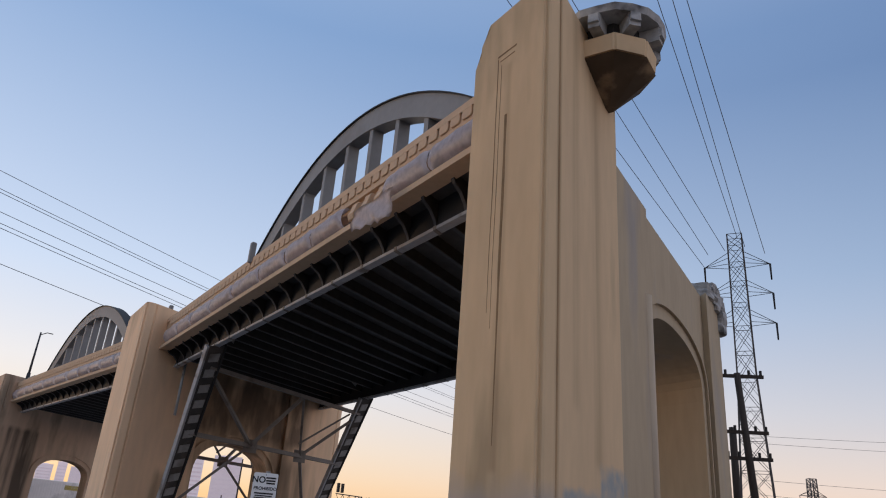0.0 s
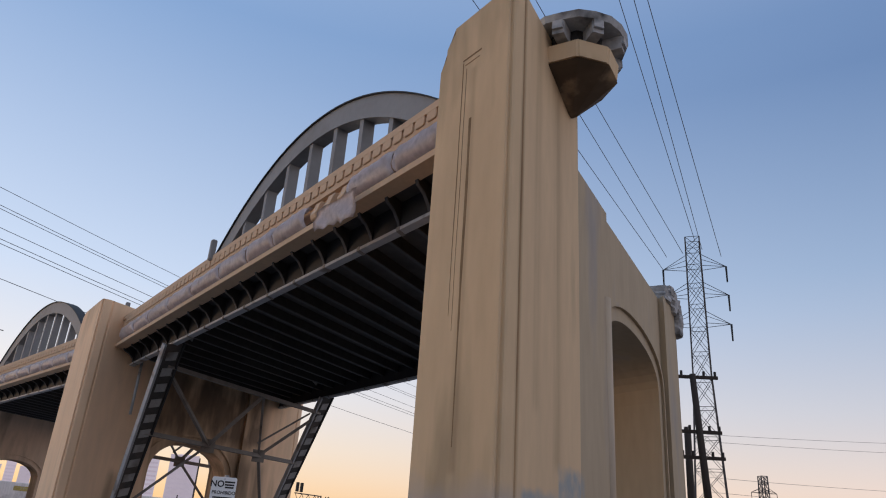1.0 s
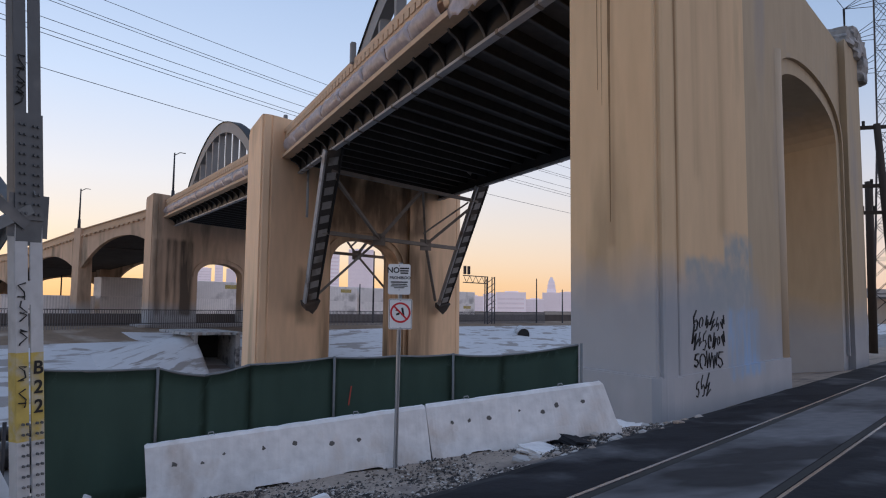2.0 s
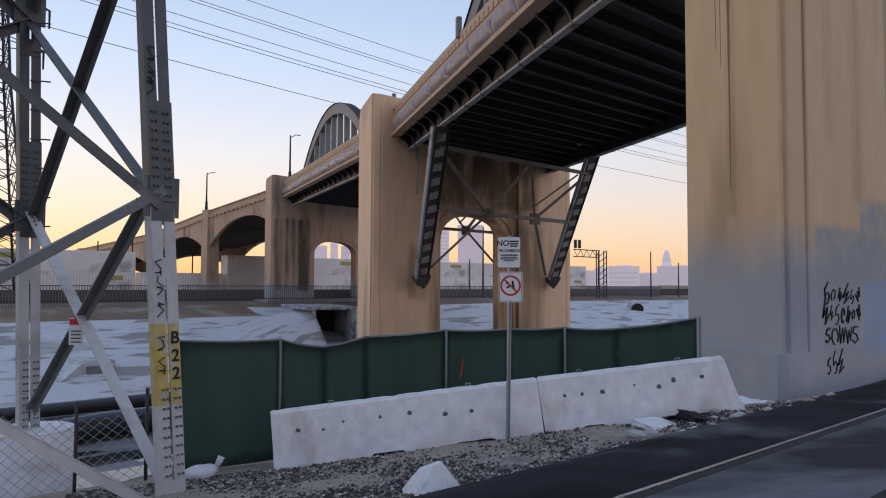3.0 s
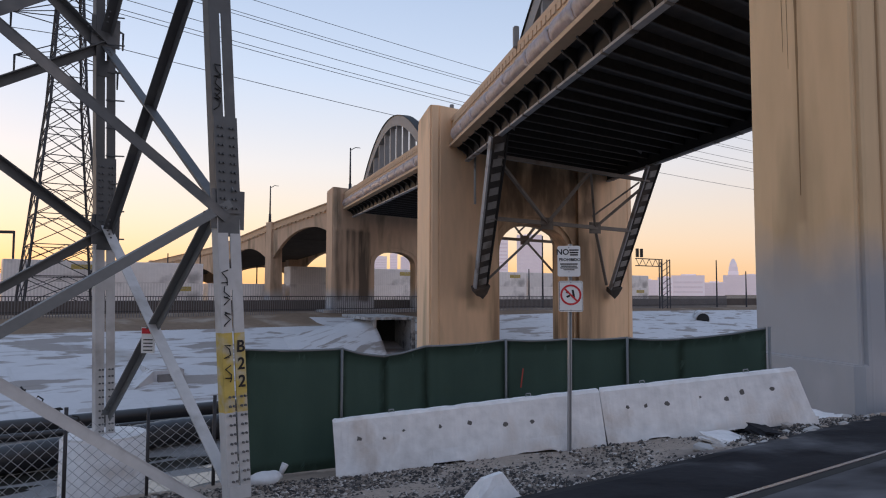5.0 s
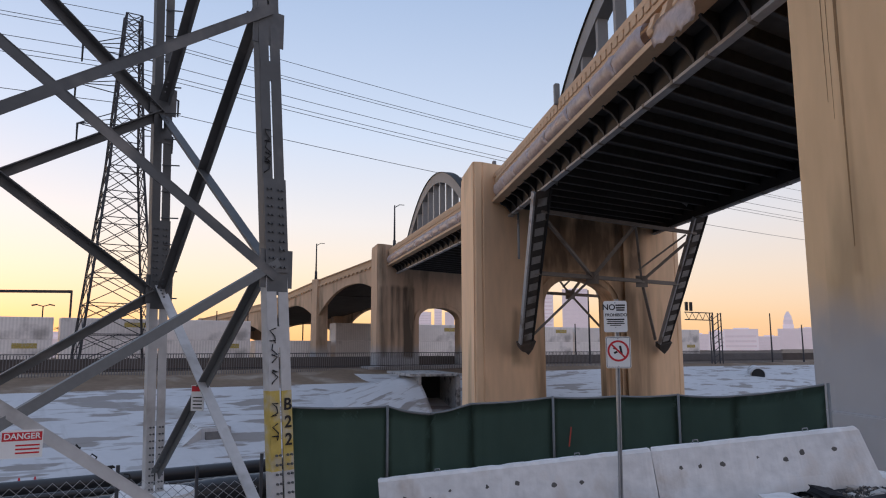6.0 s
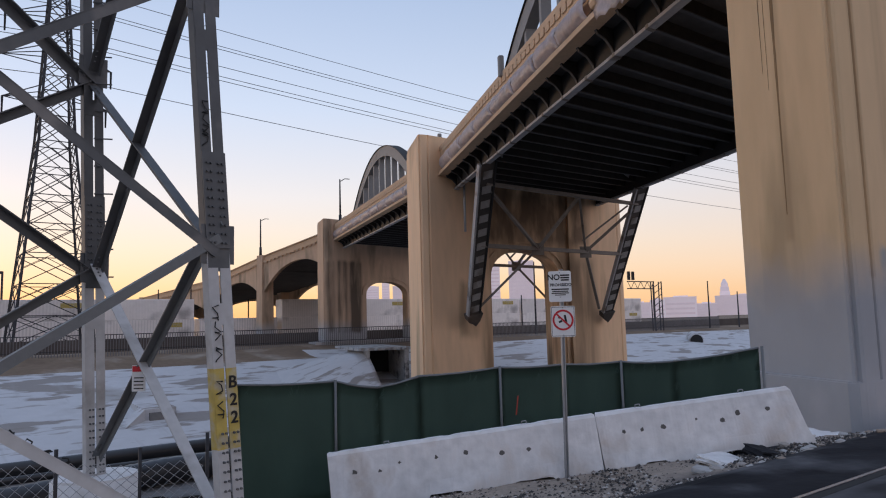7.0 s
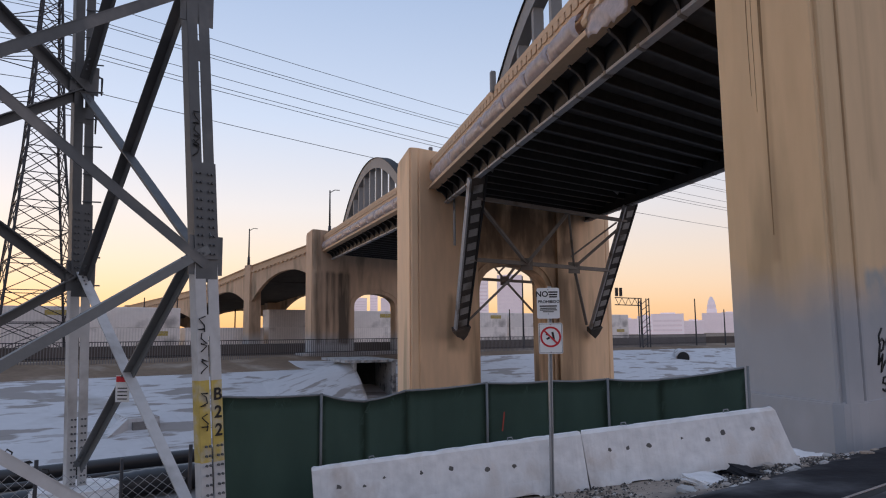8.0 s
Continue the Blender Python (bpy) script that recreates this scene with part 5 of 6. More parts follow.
            for end, sg in ((p, 1), (q, -1)):    # bolted ends
                for k in range(3):
                    o = end + d * sg * (0.16 + 0.09 * k)
                    part("bolt", tube(B(), o - Vector((0, 0.03, 0)), o + Vector((0, -0.05, 0)), 0.016, 6), M_TOWER, brace)
    for leg in (LEG_A, LEG_B):               # gusset plates at the nodes
        for z in (3.6, 6.8):
            p = leg_at(leg, z)
            bm = B()
            beam(bm, p - Vector((0, 0, 0.24)), p + Vector((0, 0, 0.24)), 0.44, 0.016, side.normalized())
            part("gusset_plate", bm, M_TOWER, t)
    # black marker scrawl on the low white brace and down the near leg
    p, q = leg_at(LEG_A, 0.12), leg_at(LEG_D, 2.86)
    run = (q - p).normalized()
    out = Vector((run.y, -run.x, 0)).normalized()
    out = out if out.y < 0 else -out
    upw = out.cross(run)
    upw = upw if upw.z > 0 else -upw
    for f, ph in ((0.44, 0.4), (0.48, 2.2), (0.52, 4.0), (0.56, 1.1)):
        c = p.lerp(q, f) + out * 0.02 - upw * 0.05
        pts = [c + run * 0.045 * math.cos(ph + a * 1.5) + upw * (0.045 * math.sin(ph * 1.3 + a * 1.1)) for a in range(7)]
        part("marker_stroke", sweep(B(), pts, 0.009, 5), M_BLACK, t, "black marker scrawl")
    face_in = side.normalized()
    across = Vector((face_in.y, -face_in.x, 0))
    for z0, ph in ((5.3, 0.2), (5.1, 1.9), (4.95, 3.3), (2.75, 0.9), (2.55, 2.0), (2.3, 4.1), (1.9, 5.0), (1.6, 1.2)):
        c = leg_at(LEG_A, z0) - face_in * 0.03 - across * 0.085
        pts = [c + across * 0.05 * math.cos(ph + a * 2.1) + Vector((0, 0, 0.08 - 0.03 * a + 0.035 * math.sin(ph + a * 1.3))) for a in range(7)]
        part("marker_stroke", sweep(B(), pts, 0.008, 5), M_BLACK, t, "black marker scrawl")
    z = 10.4
    while z < 52:
        zn = min(z + 4.2, 56)
        for a, c in faces:
            for za, zc in ((z, zn), (zn, z)):
                bm = B()
                beam(bm, leg_at(a, za), leg_at(c, zc), 0.09, 0.09)
                part("diagonal_brace", bm, M_TOWER, t)
        z = zn
    for leg in (LEG_A, LEG_B, LEG_C, LEG_D):
        bm = B()
        beam(bm, leg_at(leg, 39.9), leg_at(leg, TOP_Z), 0.16, 0.16)
        part("leg_top", bm, M_TOWER, t)
    inward = side.normalized()
    sx = Vector((inward.y, -inward.x, 0))
    # stencilled letters down the yellow band
    ang = math.degrees(math.atan2(-inward.x, inward.y))
    for ch, z in (("B", 1.93), ("2", 1.72), ("2", 1.51)):
        c = leg_at(LEG_A, z) - inward * 0.02
        words(ch, 0.2, Matrix.Translation(c + sx * 0.085) @ pose(0, 0, 0, 90, 0, ang), M_BLACK, t, "stencil_letter", 0.002)
    for k in range(14):                      # climbing pegs
        p = leg_at(LEG_B, 3.0 + 0.45 * k)
        part("climbing_peg", tube(B(), p, p + Vector((0.28, 0.02, 0)), 0.012, 6), M_TOWER, t)
    # small tag on a brace
    p = leg_at(LEG_A, 3.93).lerp(leg_at(LEG_B, 0.6), 0.57) + Vector((-0.1, 0, 0.1))
    bm = B()
    beam(bm, p + Vector((0.1, -0.06, -0.05)), p + Vector((0.1, -0.06, -0.42)), 0.2, 0.01, (0.3, 1, 0))
    tag = part("notice_tag", bm, M_SIGN, t, "small white notice with red heading")
    bm = B()
    beam(bm, p + Vector((0.1, -0.068, -0.06)), p + Vector((0.1, -0.068, -0.14)), 0.19, 0.008, (0.3, 1, 0))
    part("red_heading", bm, M_RED, tag)
    for k in range(4):
        bm = B()
        zz = -0.22 - 0.05 * k
        beam(bm, p + Vector((0.1, -0.068, zz)), p + Vector((0.1, -0.068, zz - 0.015)), 0.14, 0.006, (0.3, 1, 0))
        part("text_bar", bm, M_BLACK, tag)
    return t


near_tower()


def footing(c, r, z0, z1):
    bm = B()
    tube(bm, (c[0], c[1], z0), (c[0], c[1], z1), r, 28, r * 0.97)
    bmesh.ops.bevel(bm, geom=[e for e in bm.edges if all(abs(v.co.z - z1) < 1e-4 for v in e.verts)], offset=0.04, segments=2, affect='EDGES')
    solo("tower_footing", bm, M_KRAIL, "round pale concrete tower footing behind chain-link", "footing", "tower footings")


for leg, zt in ((LEG_B, 0.3), (LEG_C, -0.5), (LEG_A, -0.1), (LEG_D, 0.3)):
    footing((leg.x, leg.y), 0.68 if leg is not LEG_A else 0.4, gz(leg.x, leg.y) - 1.0, zt)


def sandbag():
    x, y = -0.42, 10.15
    bm = B()
    bmesh.ops.create_uvsphere(bm, u_segments=20, v_segments=12, radius=1)
    for v in bm.verts:
        k = 1 + 0.12 * noise.noise(v.co * 2.2)
        v.co = Vector((v.co.x * 0.24 * k, v.co.y * 0.17 * k, v.co.z * 0.105 * k))
        if v.co.x > 0.15:
            v.co.y *= 0.6
        v.co.z += 0.10 + 0.25 * max(0, v.co.x - 0.1)
    for f in bm.faces:
        f.smooth = True
    bm.transform(pose(x, y, gz(x, y) - 0.03, 0, 0, 18))
    t = thing("sandbag", (x, y, gz(x, y)), "tied white sandbag lying on the dirt", "sandbag")
    part("bag", bm, M_BAG, t)
    p = Vector((x + 0.2, y + 0.06, gz(x, y) + 0.12))
    part("tied_neck", tube(B(), p, p + Vector((0.06, 0.01, 0.13)), 0.035, 8, 0.05), M_BAG, t)


sandbag()


# ---- loose stones, rubble and the near chain-link ----
def gravel():
    verts, faces = [], []
    rnd = random.Random(11)
    for k in range(26000):
        u, q = rnd.uniform(-2.0, 13.5), 4.6 + abs(rnd.gauss(0, 1.3))
        x, y, _ = uq(u, q, 0)
        if rnd.random() < 0.25:
            x, y = rnd.uniform(-2, 3), rnd.uniform(7.4, 10.2)
        r = rnd.choice((0.007, 0.010, 0.013, 0.017, 0.022, 0.03))
        z = gz(x, y) + 0.01
        n = len(verts)
        for dx, dy, dz in ((1, 0, 0), (-1, 0, 0), (0, 1, 0), (0, -1, 0), (0, 0, 1), (0, 0, -1)):
            verts.append((x + dx * r * rnd.uniform(0.7, 1.4), y + dy * r * rnd.uniform(0.7, 1.4), z + dz * r * rnd.uniform(0.5, 0.9)))
        for f in ((0, 2, 4), (2, 1, 4), (1, 3, 4), (3, 0, 4), (2, 0, 5), (1, 2, 5), (3, 1, 5), (0, 3, 5)):
            faces.append(tuple(n + i for i in f))
    me = bpy.data.meshes.new("gravel")
    me.from_pydata(verts, [], faces)
    me.materials.append(M_GRAVEL)
    tagged(new("gravel", me), "loose dark ballast stones scattered over dirt", "gravel", kind="stuff")


gravel()
def wedge(x, y, w, d, h, turn):
    """A broken wedge of concrete with flat faces and one split corner."""
    bm = B()
    hexa(bm, [(-w, -d, -0.12), (w * 0.95, -d * 0.8, -0.12), (w, d, -0.12), (-w * 0.8, d, -0.12), (-w * 0.30, -d * 0.25, h * 0.86), (w * 0.22, -d * 0.3, h), (w * 0.3, d * 0.3, h * 0.92), (-w * 0.22, d * 0.35, h * 0.8)])
    bmesh.ops.subdivide_edges(bm, edges=bm.edges[:], cuts=3, use_grid_fill=True)
    for v in bm.verts:
        v.co += Vector((1, 1, 0.6)) * 0.016 * noise.noise(v.co * 9) + Vector((0, 0, 0.02 * noise.noise(v.co * 4 + Vector((3, 0, 0)))))
    bm.transform(pose(x, y, gz(x, y), 0, 0, turn))
    return solo("concrete_lump", bm, M_KRAIL, "pale broken wedge of concrete lying at the road edge", "rubble")


wedge(1.96, 7.2, 0.40, 0.24, 0.29, 14)
for i, (x, y, sx, sy, sz, tilt, mat) in enumerate(((5.55, 8.62, 0.30, 0.24, 0.05, 8, M_KRAIL), (6.42, 9.02, 0.42, 0.30, 0.05, -6, M_ASPHALT), (7.55, 9.45, 0.42, 0.34, 0.10, 5, M_KRAIL), (8.05, 9.65, 0.3, 0.22, 0.06, -7, M_KRAIL),
                                                   (6.0, 8.45, 0.20, 0.15, 0.05, 10, M_ASPHALT), (6.95, 9.02, 0.22, 0.16, 0.05, -12, M_KRAIL), (5.0, 8.15, 0.16, 0.12, 0.04, 6, M_BROKEN))):
    bm = chunk(Vector((0, 0, 0)), sx, sy, sz, i + 20, 17 * i, 0.1)
    bm.transform(pose(x, y, gz(x, y) + sz * 0.55, tilt, tilt * 0.5, 25))
    solo("rubble_slab", bm, mat, "flat broken slab of old asphalt in the ballast" if mat is M_ASPHALT else "flat pale broken concrete slab in the ballast", "rubble", "rubble slabs")
for i in range(64):
    rnd = random.Random(40 + i)
    x, y = rnd.uniform(4.8, 9.0), 0
    y = 5.0 + 0.47 * x + rnd.uniform(-0.2, 1.3)
    r = rnd.uniform(0.03, 0.09)
    solo("rubble_piece", rock(Vector((x, y, gz(x, y) + r * 0.2)), r, i + 60, 0.6, 1), M_BROKEN if i % 4 == 1 else M_DIRT if i % 4 == 2 else M_BROKEN if i % 4 == 3 else M_GRAVEL, "small broken concrete or asphalt piece in ballast", "rubble", "rubble pieces")


def chain_link():
    a, c = Vector((-4.6, 9.2, 0)), Vector((-1.15, 10.6, 0))
    t = thing("chain_link_fence", ((a.x + c.x) / 2, (a.y + c.y) / 2, gz(-2.8, 10)), "sagging low galvanized chain-link fence before the footing", "fence")
    d = c - a
    ln = d.length
    d.normalize()
    verts, edges = [], []
    bm = B()
    h, cell = 1.15, 0.075
    n = int(ln / cell)
    mrows = int(h / cell)

    def P(i, j):
        u = i * cell
        p = a + d * u
        sag = 0.10 * math.sin(u * 1.6) * (j / mrows)
        z = gz(p.x, p.y) + 0.0 + j * cell * (0.92 + 0.08 * math.sin(u)) - 0.15 * math.exp(-((u - 2.9) / 0.9) ** 2) * j / mrows
        return Vector((p.x + d.y * sag, p.y - d.x * sag, z))
    for i in range(n):
        for j in range(mrows):
            if (i + j) % 2 == 0:
                tube(bm, P(i, j), P(i + 1, j + 1), 0.004, 3)
            else:
                tube(bm, P(i + 1, j), P(i, j + 1), 0.004, 3)
    part("wire_mesh", bm, M_GALV, t)["kind"] = "stuff"
    for u in (0.0, ln * 0.5, ln):
        p = a + d * u
        z = gz(p.x, p.y)
        part("post", tube(B(), (p.x, p.y, z - 0.1), (p.x, p.y, z + 1.25), 0.025, 8), M_LATTICE, t)


chain_link()


# ---- paint on the near pier ----
def scrawl():
    """Unreadable black marker strokes on the pier's plinth and face: rows of narrow zigzags, hooks and loops."""
    rnd = random.Random(5)
    rows = ((10.95, 12.75, 2.42, 0.17, 6), (10.9, 12.75, 2.04, 0.19, 7), (10.95, 12.6, 1.62, 0.15, 5), (10.95, 11.75, 1.05, 0.2, 3))
    for x0, x1, zc, h, n in rows:
        for k in range(n):
            x, w = x0 + (x1 - x0) * (k + 0.5) / n, (x1 - x0) / n * 0.42
            z = zc - 0.05 * k / n + rnd.uniform(-0.04, 0.04)
            kind = rnd.randrange(3)
            if kind == 0:                    # zigzag
                pts = [(-0.9, 1), (-0.5, -1), (0.0, 0.7), (0.4, -0.9), (0.9, 0.8)]
            elif kind == 1:                  # loop
                pts = [(0.8 * math.cos(0.7 * i), 0.9 * math.sin(0.7 * i) - 0.03 * i) for i in range(9)]
            else:                            # hook with a tail
                pts = [(0.9, 0.9), (-0.4, 0.8), (-0.8, 0.2), (0.3, 0.0), (0.6, -0.6), (-0.3, -1.0), (-1.0, -0.7)]
            tilt, grow, spin = rnd.uniform(-0.2, 0.5), rnd.uniform(0.6, 1.25), rnd.uniform(-1.2, 0.9)
            turned = [(u * math.cos(spin) - v * math.sin(spin), u * math.sin(spin) + v * math.cos(spin)) for u, v in pts]
            line = [Vector(SK1(x + w * grow * (u + tilt * v), -0.008 if z > 1.42 else -0.043, z + h * grow * v)) for u, v in turned]
            part("paint_stroke", sweep(B(), line, rnd.uniform(0.014, 0.026), 5), M_BLACK, p1, "black spray-paint stroke")


scrawl()

# danger board and scrawl on the white brace
board_at = Vector((-3.02, 7.35, 1.72))
board = thing("danger_sign", board_at, "white danger notice with red heading tied to the tower brace", "sign")
bm = box(B(), -0.175, 0.175, -0.13, 0.13, -0.003, 0.003)
MB = Matrix.Translation(board_at) @ pose(0, 0, 0, 90, 0, 20)
part("plate", bm, M_SIGN, board, "", MB)
part("red_band", box(B(), -0.165, 0.165, 0.03, 0.11, 0.003, 0.006), M_RED, board, "", MB)
words("DANGER", 0.075, MB @ Matrix.Translation((0, 0.07, 0.007)), M_SIGN, board, depth=0.001)
for k in range(3):
    part("text_bar", box(B(), -0.05, 0.15, -0.02 - 0.035 * k, -0.005 - 0.035 * k, 0.003, 0.005), M_RED, board, "", MB)

# ---- river channel things ----
def on_bed(name, u0, u1, q, r, z, label):
    bm = B()
    n = 30
    pts = [Vector(uq(u0 + (u1 - u0) * i / n, q + 0.5 * noise.noise(Vector((i * 0.25, q, 0))), z + r)) for i in range(n + 1)]
    sweep(bm, pts, r, 14)
    solo(name, bm, M_PIPE, label, "pipe", "bypass pipes")


on_bed("bypass_pipe", -70, 60, 44.7, 0.42, -5.0, "black plastic bypass pipe along the foot of the river bank")
on_bed("bypass_pipe", -70, 60, 42.6, 0.2, -5.0, "thin black plastic hose on the river bed")
bends = [Vector(p) for p in ((-30, 22, -4.35), (-18, 28.5, -4.35), (-11, 33.4, -4.35), (-6.2, 37.9, -4.35), (-1.5, 40.6, -4.3), (5, 43.0, -4.3), (16, 47.2, -4.3))]
run = []
for a, c in zip(bends, bends[1:]):           # finely ribbed plastic pipe, slack on the bed
    n = int((c - a).length / 0.28)
    run += [a.lerp(c, k / n) + Vector((0, 0, 0.05 * noise.noise(a.lerp(c, k / n) * 0.4))) for k in range(n)]
bm = sweep(B(), run, 0.62, 16)
for k, v in enumerate(bm.verts):
    if (k // 16) % 2:
        v.co += (v.co - run[k // 16]) * 0.05
solo("bypass_pipe", bm, M_PIPE, "large ribbed black plastic pipe lying across the river bed", "pipe", "bypass pipes")

M_WATER = material("shallow_still_water", (0.035, 0.033, 0.028), rough=0.06, vary=0.2, grain=0.8, blotch=0.2, bump=0.04, spec=0.5)
for k, (u, q, a, c) in enumerate(((10.0, 32.6, 4.5, 0.8), (13.2, 31.8, 3.2, 0.6), (4.5, 34.0, 5.0, 0.9), (-2.0, 32.0, 6.0, 1.1), (8.0, 29.8, 5.0, 0.9), (14.0, 40.4, 6.0, 0.5))):
    edge = []
    for i in range(40):
        w = i / 40 * math.tau
        r = 1 + 0.5 * noise.noise(Vector((math.cos(w) * 1.7, math.sin(w) * 1.7, k * 5.3))) + 0.25 * noise.noise(Vector((math.cos(w) * 5, math.sin(w) * 5, k)))
        edge.append((u + a * r * math.cos(w), q + c * r * math.sin(w)))
    bm = prism(B(), edge, -5.03, -4.985, lambda u_, q_, z: uq(u_, q_, z))
    solo("puddle", bm, M_WATER, "shallow dark puddle on the wet river bed", "puddle", "river bed puddles")


def slope_drain():
    """Small side-drain headwall let into the far slope."""
    base = Vector(uq(14.2, 52.6, -4.0))
    t = thing("drain_headwall", base, "pale concrete drain headwall with a dark mouth in the slope", "drain")
    m = Matrix.Translation(base) @ pose(0, 0, 0, 0, 0, 25.2)
    part("headwall", hexa(B(), [(-0.3, 0.6, -0.6), (1.9, 0.6, -0.6), (1.9, 4.6, -0.6), (-0.3, 4.6, -0.6), (-0.3, 0.9, 1.0), (1.9, 0.9, 1.0), (1.9, 4.6, 1.2), (-0.3, 4.6, 1.2)]), M_BANK, t, "", m)
    # dark block in place of the opening's shade
    part("mouth", box(B(), 0.0, 1.6, 0.55, 0.8, -0.4, 0.75), M_BED, t, "block coloured dark for the shade in the drain mouth", m)
    part("wing_wall", hexa(B(), [(-2.9, -1.6, -0.9), (-0.3, 0.6, -0.6), (-0.3, 2.6, -0.6), (-2.9, -0.6, -0.9), (-2.9, -1.6, -0.6), (-0.3, 0.7, 1.0), (-0.3, 2.6, 1.0), (-2.9, -0.6, -0.5)]), M_BANK, t, "sloping wing wall", m)


slope_drain()

# kerb at the toe of the far bank
bm = B()
prism(bm, [(45.6, -5.02), (46.3, -5.02), (46.3, -4.6), (45.7, -4.6)], -200, 300, lambda q, z, u: uq(u, q, z))
solo("toe_kerb", bm, M_BANK, "low pale concrete kerb along the river toe", "kerb")

def culvert():
    t = thing("culvert", (9.5, 72.0, -3.0), "dark square concrete culvert under the far pier slab", "culvert")
    m = pose(8.9, 67.8, -3.2, 0, 0, 8)
    part("left_wall", box(B(), -2.1, -1.85, -0.6, 8, -1.0, 3.3), M_BROKEN, t, "", m)
    part("right_wall", box(B(), 1.5, 1.9, -0.8, 8, -1.0, 3.3), M_BROKEN, t, "", m)
    # shade deep in the culvert put into a near-black wall
    part("back_wall", box(B(), -1.85, 1.5, 5, 6, -1.0, 3.3), M_HOLE_SHADE, t, "", m)
    bm = B()                                 # sloped apron beside the opening
    grid = []
    for a in range(25):
        x = -1.87 - 8.0 * a / 24
        row = []
        for k in range(15):
            y = -6.8 + 12.8 * k / 14
            w = m @ Vector((x, y, 0))
            low = gz(w.x, w.y) + 3.2
            rise = min(1.0, max(0.0, (y + 6.5) / 7.3)) * (3.25 - low)
            fall = 1 - a / 24
            row.append(bm.verts.new((x, y, low - 0.03 + max(0.0, rise) * fall + 0.05 * noise.noise(Vector((x, y, 0))))))
        grid.append(row)
    for ra, rb in zip(grid, grid[1:]):
        for k in range(14):
            bm.faces.new((ra[k], ra[k + 1], rb[k + 1], rb[k])).smooth = True
    skirt = [bm.verts.new((v.co.x, v.co.y, -2.0)) for v in grid[0]]
    for k in range(14):
        bm.faces.new((skirt[k], skirt[k + 1], grid[0][k + 1], grid[0][k]))
    part("apron", bm, M_BANK, t, "pale sloped concrete apron", m)
    bm = B()
    edge = [(-3.0 + 0.3 * k, -0.9 + 0.5 * noise.noise(Vector((k * 0.9, 2, 0)))) for k in range(18)]
    prism(bm, edge + [(2.1, 10), (-3.0, 10)], 3.3, 3.55, lambda x, y, z: (x, y, z))
    part("lid", bm, M_BROKEN, t, "broken grey concrete slab", m)
    part("floor", box(B(), -1.85, 1.5, -1.0, 5, -1.0, -0.4), M_SOFFIT, t, "", m)


culvert()
bm = B()
hexa(bm, [FAR @ Vector(v) for v in (skew(44.27)(7.6, -1.6, -0.3), skew(44.27)(24.5, -1.6, -0.3), skew(44.27)(24.5, 4.0, -0.3), skew(44.27)(7.6, 4.0, -0.3),
                                    skew(44.27)(7.6, -1.6, 0.55), skew(44.27)(24.5, -1.6, 0.55), skew(44.27)(24.5, 4.0, 0.55), skew(44.27)(7.6, 4.0, 0.55))])
part("footing_slab", bm, M_PIER_FAR, p3, "broken pale footing slab")
bm = B()
c = Vector((62.5, 102.4, -1.35))
d = Vector((-0.35, -0.93, -0.12)).normalized()
t = thing("outfall_pipe", c, "short dark drain outfall in the concrete slope", "drain pipe")
part("pipe", tube(B(), c - d * 3, c + d * 0.3, 1.05, 20, 1.05), M_BANK, t, "pale concrete collar")
# flat dark disc in place of the shade inside the pipe
part("mouth", tube(B(), c + d * 0.28, c + d * 0.32, 0.95, 20), M_HOLE_SHADE, t, "disc painted dark for the shade in the pipe mouth")

# ---- far bank ----
def far_fence():
    t = thing("far_bank_fence", uq(-10, 76.5, 0.1), "dark steel picket fence along the far bank", "fence")
    bm = B()
    for k in range(900):
        u = -110 + 0.26 * k
        x, y, _ = uq(u, 76.6, 0)
        z = gz(x, y)
        box(bm, x - 0.035, x + 0.035, y - 0.03, y + 0.03, z - 0.3, z + 2.05 + 0.12 * noise.noise(Vector((k * 0.07, 0, 0))))
    part("picket", bm, M_PICKET, t)["kind"] = "stuff"
    for z in (0.6, 2.1):
        part("fence_rail", beam(B(), uq(-110, 76.6, z + 0.1), uq(124, 76.6, z + 0.1), 0.06, 0.08), M_LATTICE, t)
    t = thing("track_wall", uq(0, 84, 0.2), "long dark low wall beside the far tracks", "wall")
    part("wall", prism(B(), [(83.8, 0.0), (84.2, 0.0), (84.2, 1.7), (83.8, 1.7)], -250, 260, lambda q, z, u: uq(u, q, z)), M_TRACKWALL, t)


far_fence()


def container_mesh():
    bm = B()
    prism(bm, [(-6.1, -1.22), (6.1, -1.22), (6.1, 1.22), (-6.1, 1.22)], 0.0, 2.85, lambda u, v, z: (u, v, z))
    bmesh.ops.bevel(bm, geom=bm.edges[:], offset=0.05, segments=1, affect='EDGES')
    bmesh.ops.recalc_face_normals(bm, faces=bm.faces)
    me = bpy.data.meshes.new("container_shell")
    bm.to_mesh(me)
    me.materials.append(M_BOX)
    bm.free()
    return me


CONT = container_mesh()
bm = B()
for k in range(30):
    box(bm, -5.9 + 0.4 * k, -5.7 + 0.4 * k, -1.25, -1.21, 0.1, 2.75)
RIBS = bpy.data.meshes.new("side_ribs")
bm.to_mesh(RIBS)
bm.free()
RIBS.materials.append(M_BOX)
bm = box(B(), 1.6, 4.4, -1.262, -1.252, 1.7, 2.35)
LABEL = bpy.data.meshes.new("yellow_label")
bm.to_mesh(LABEL)
bm.free()
LABEL.materials.append(M_YELLOW)
bm = B()
box(bm, -6.2, 6.2, -0.5, 0.5, -0.35, -0.02)
for x in (-5.2, -4.2, 4.2, 5.2):
    tube(bm, (x, -0.75, -0.42), (x, -0.62, -0.42), 0.42, 12)
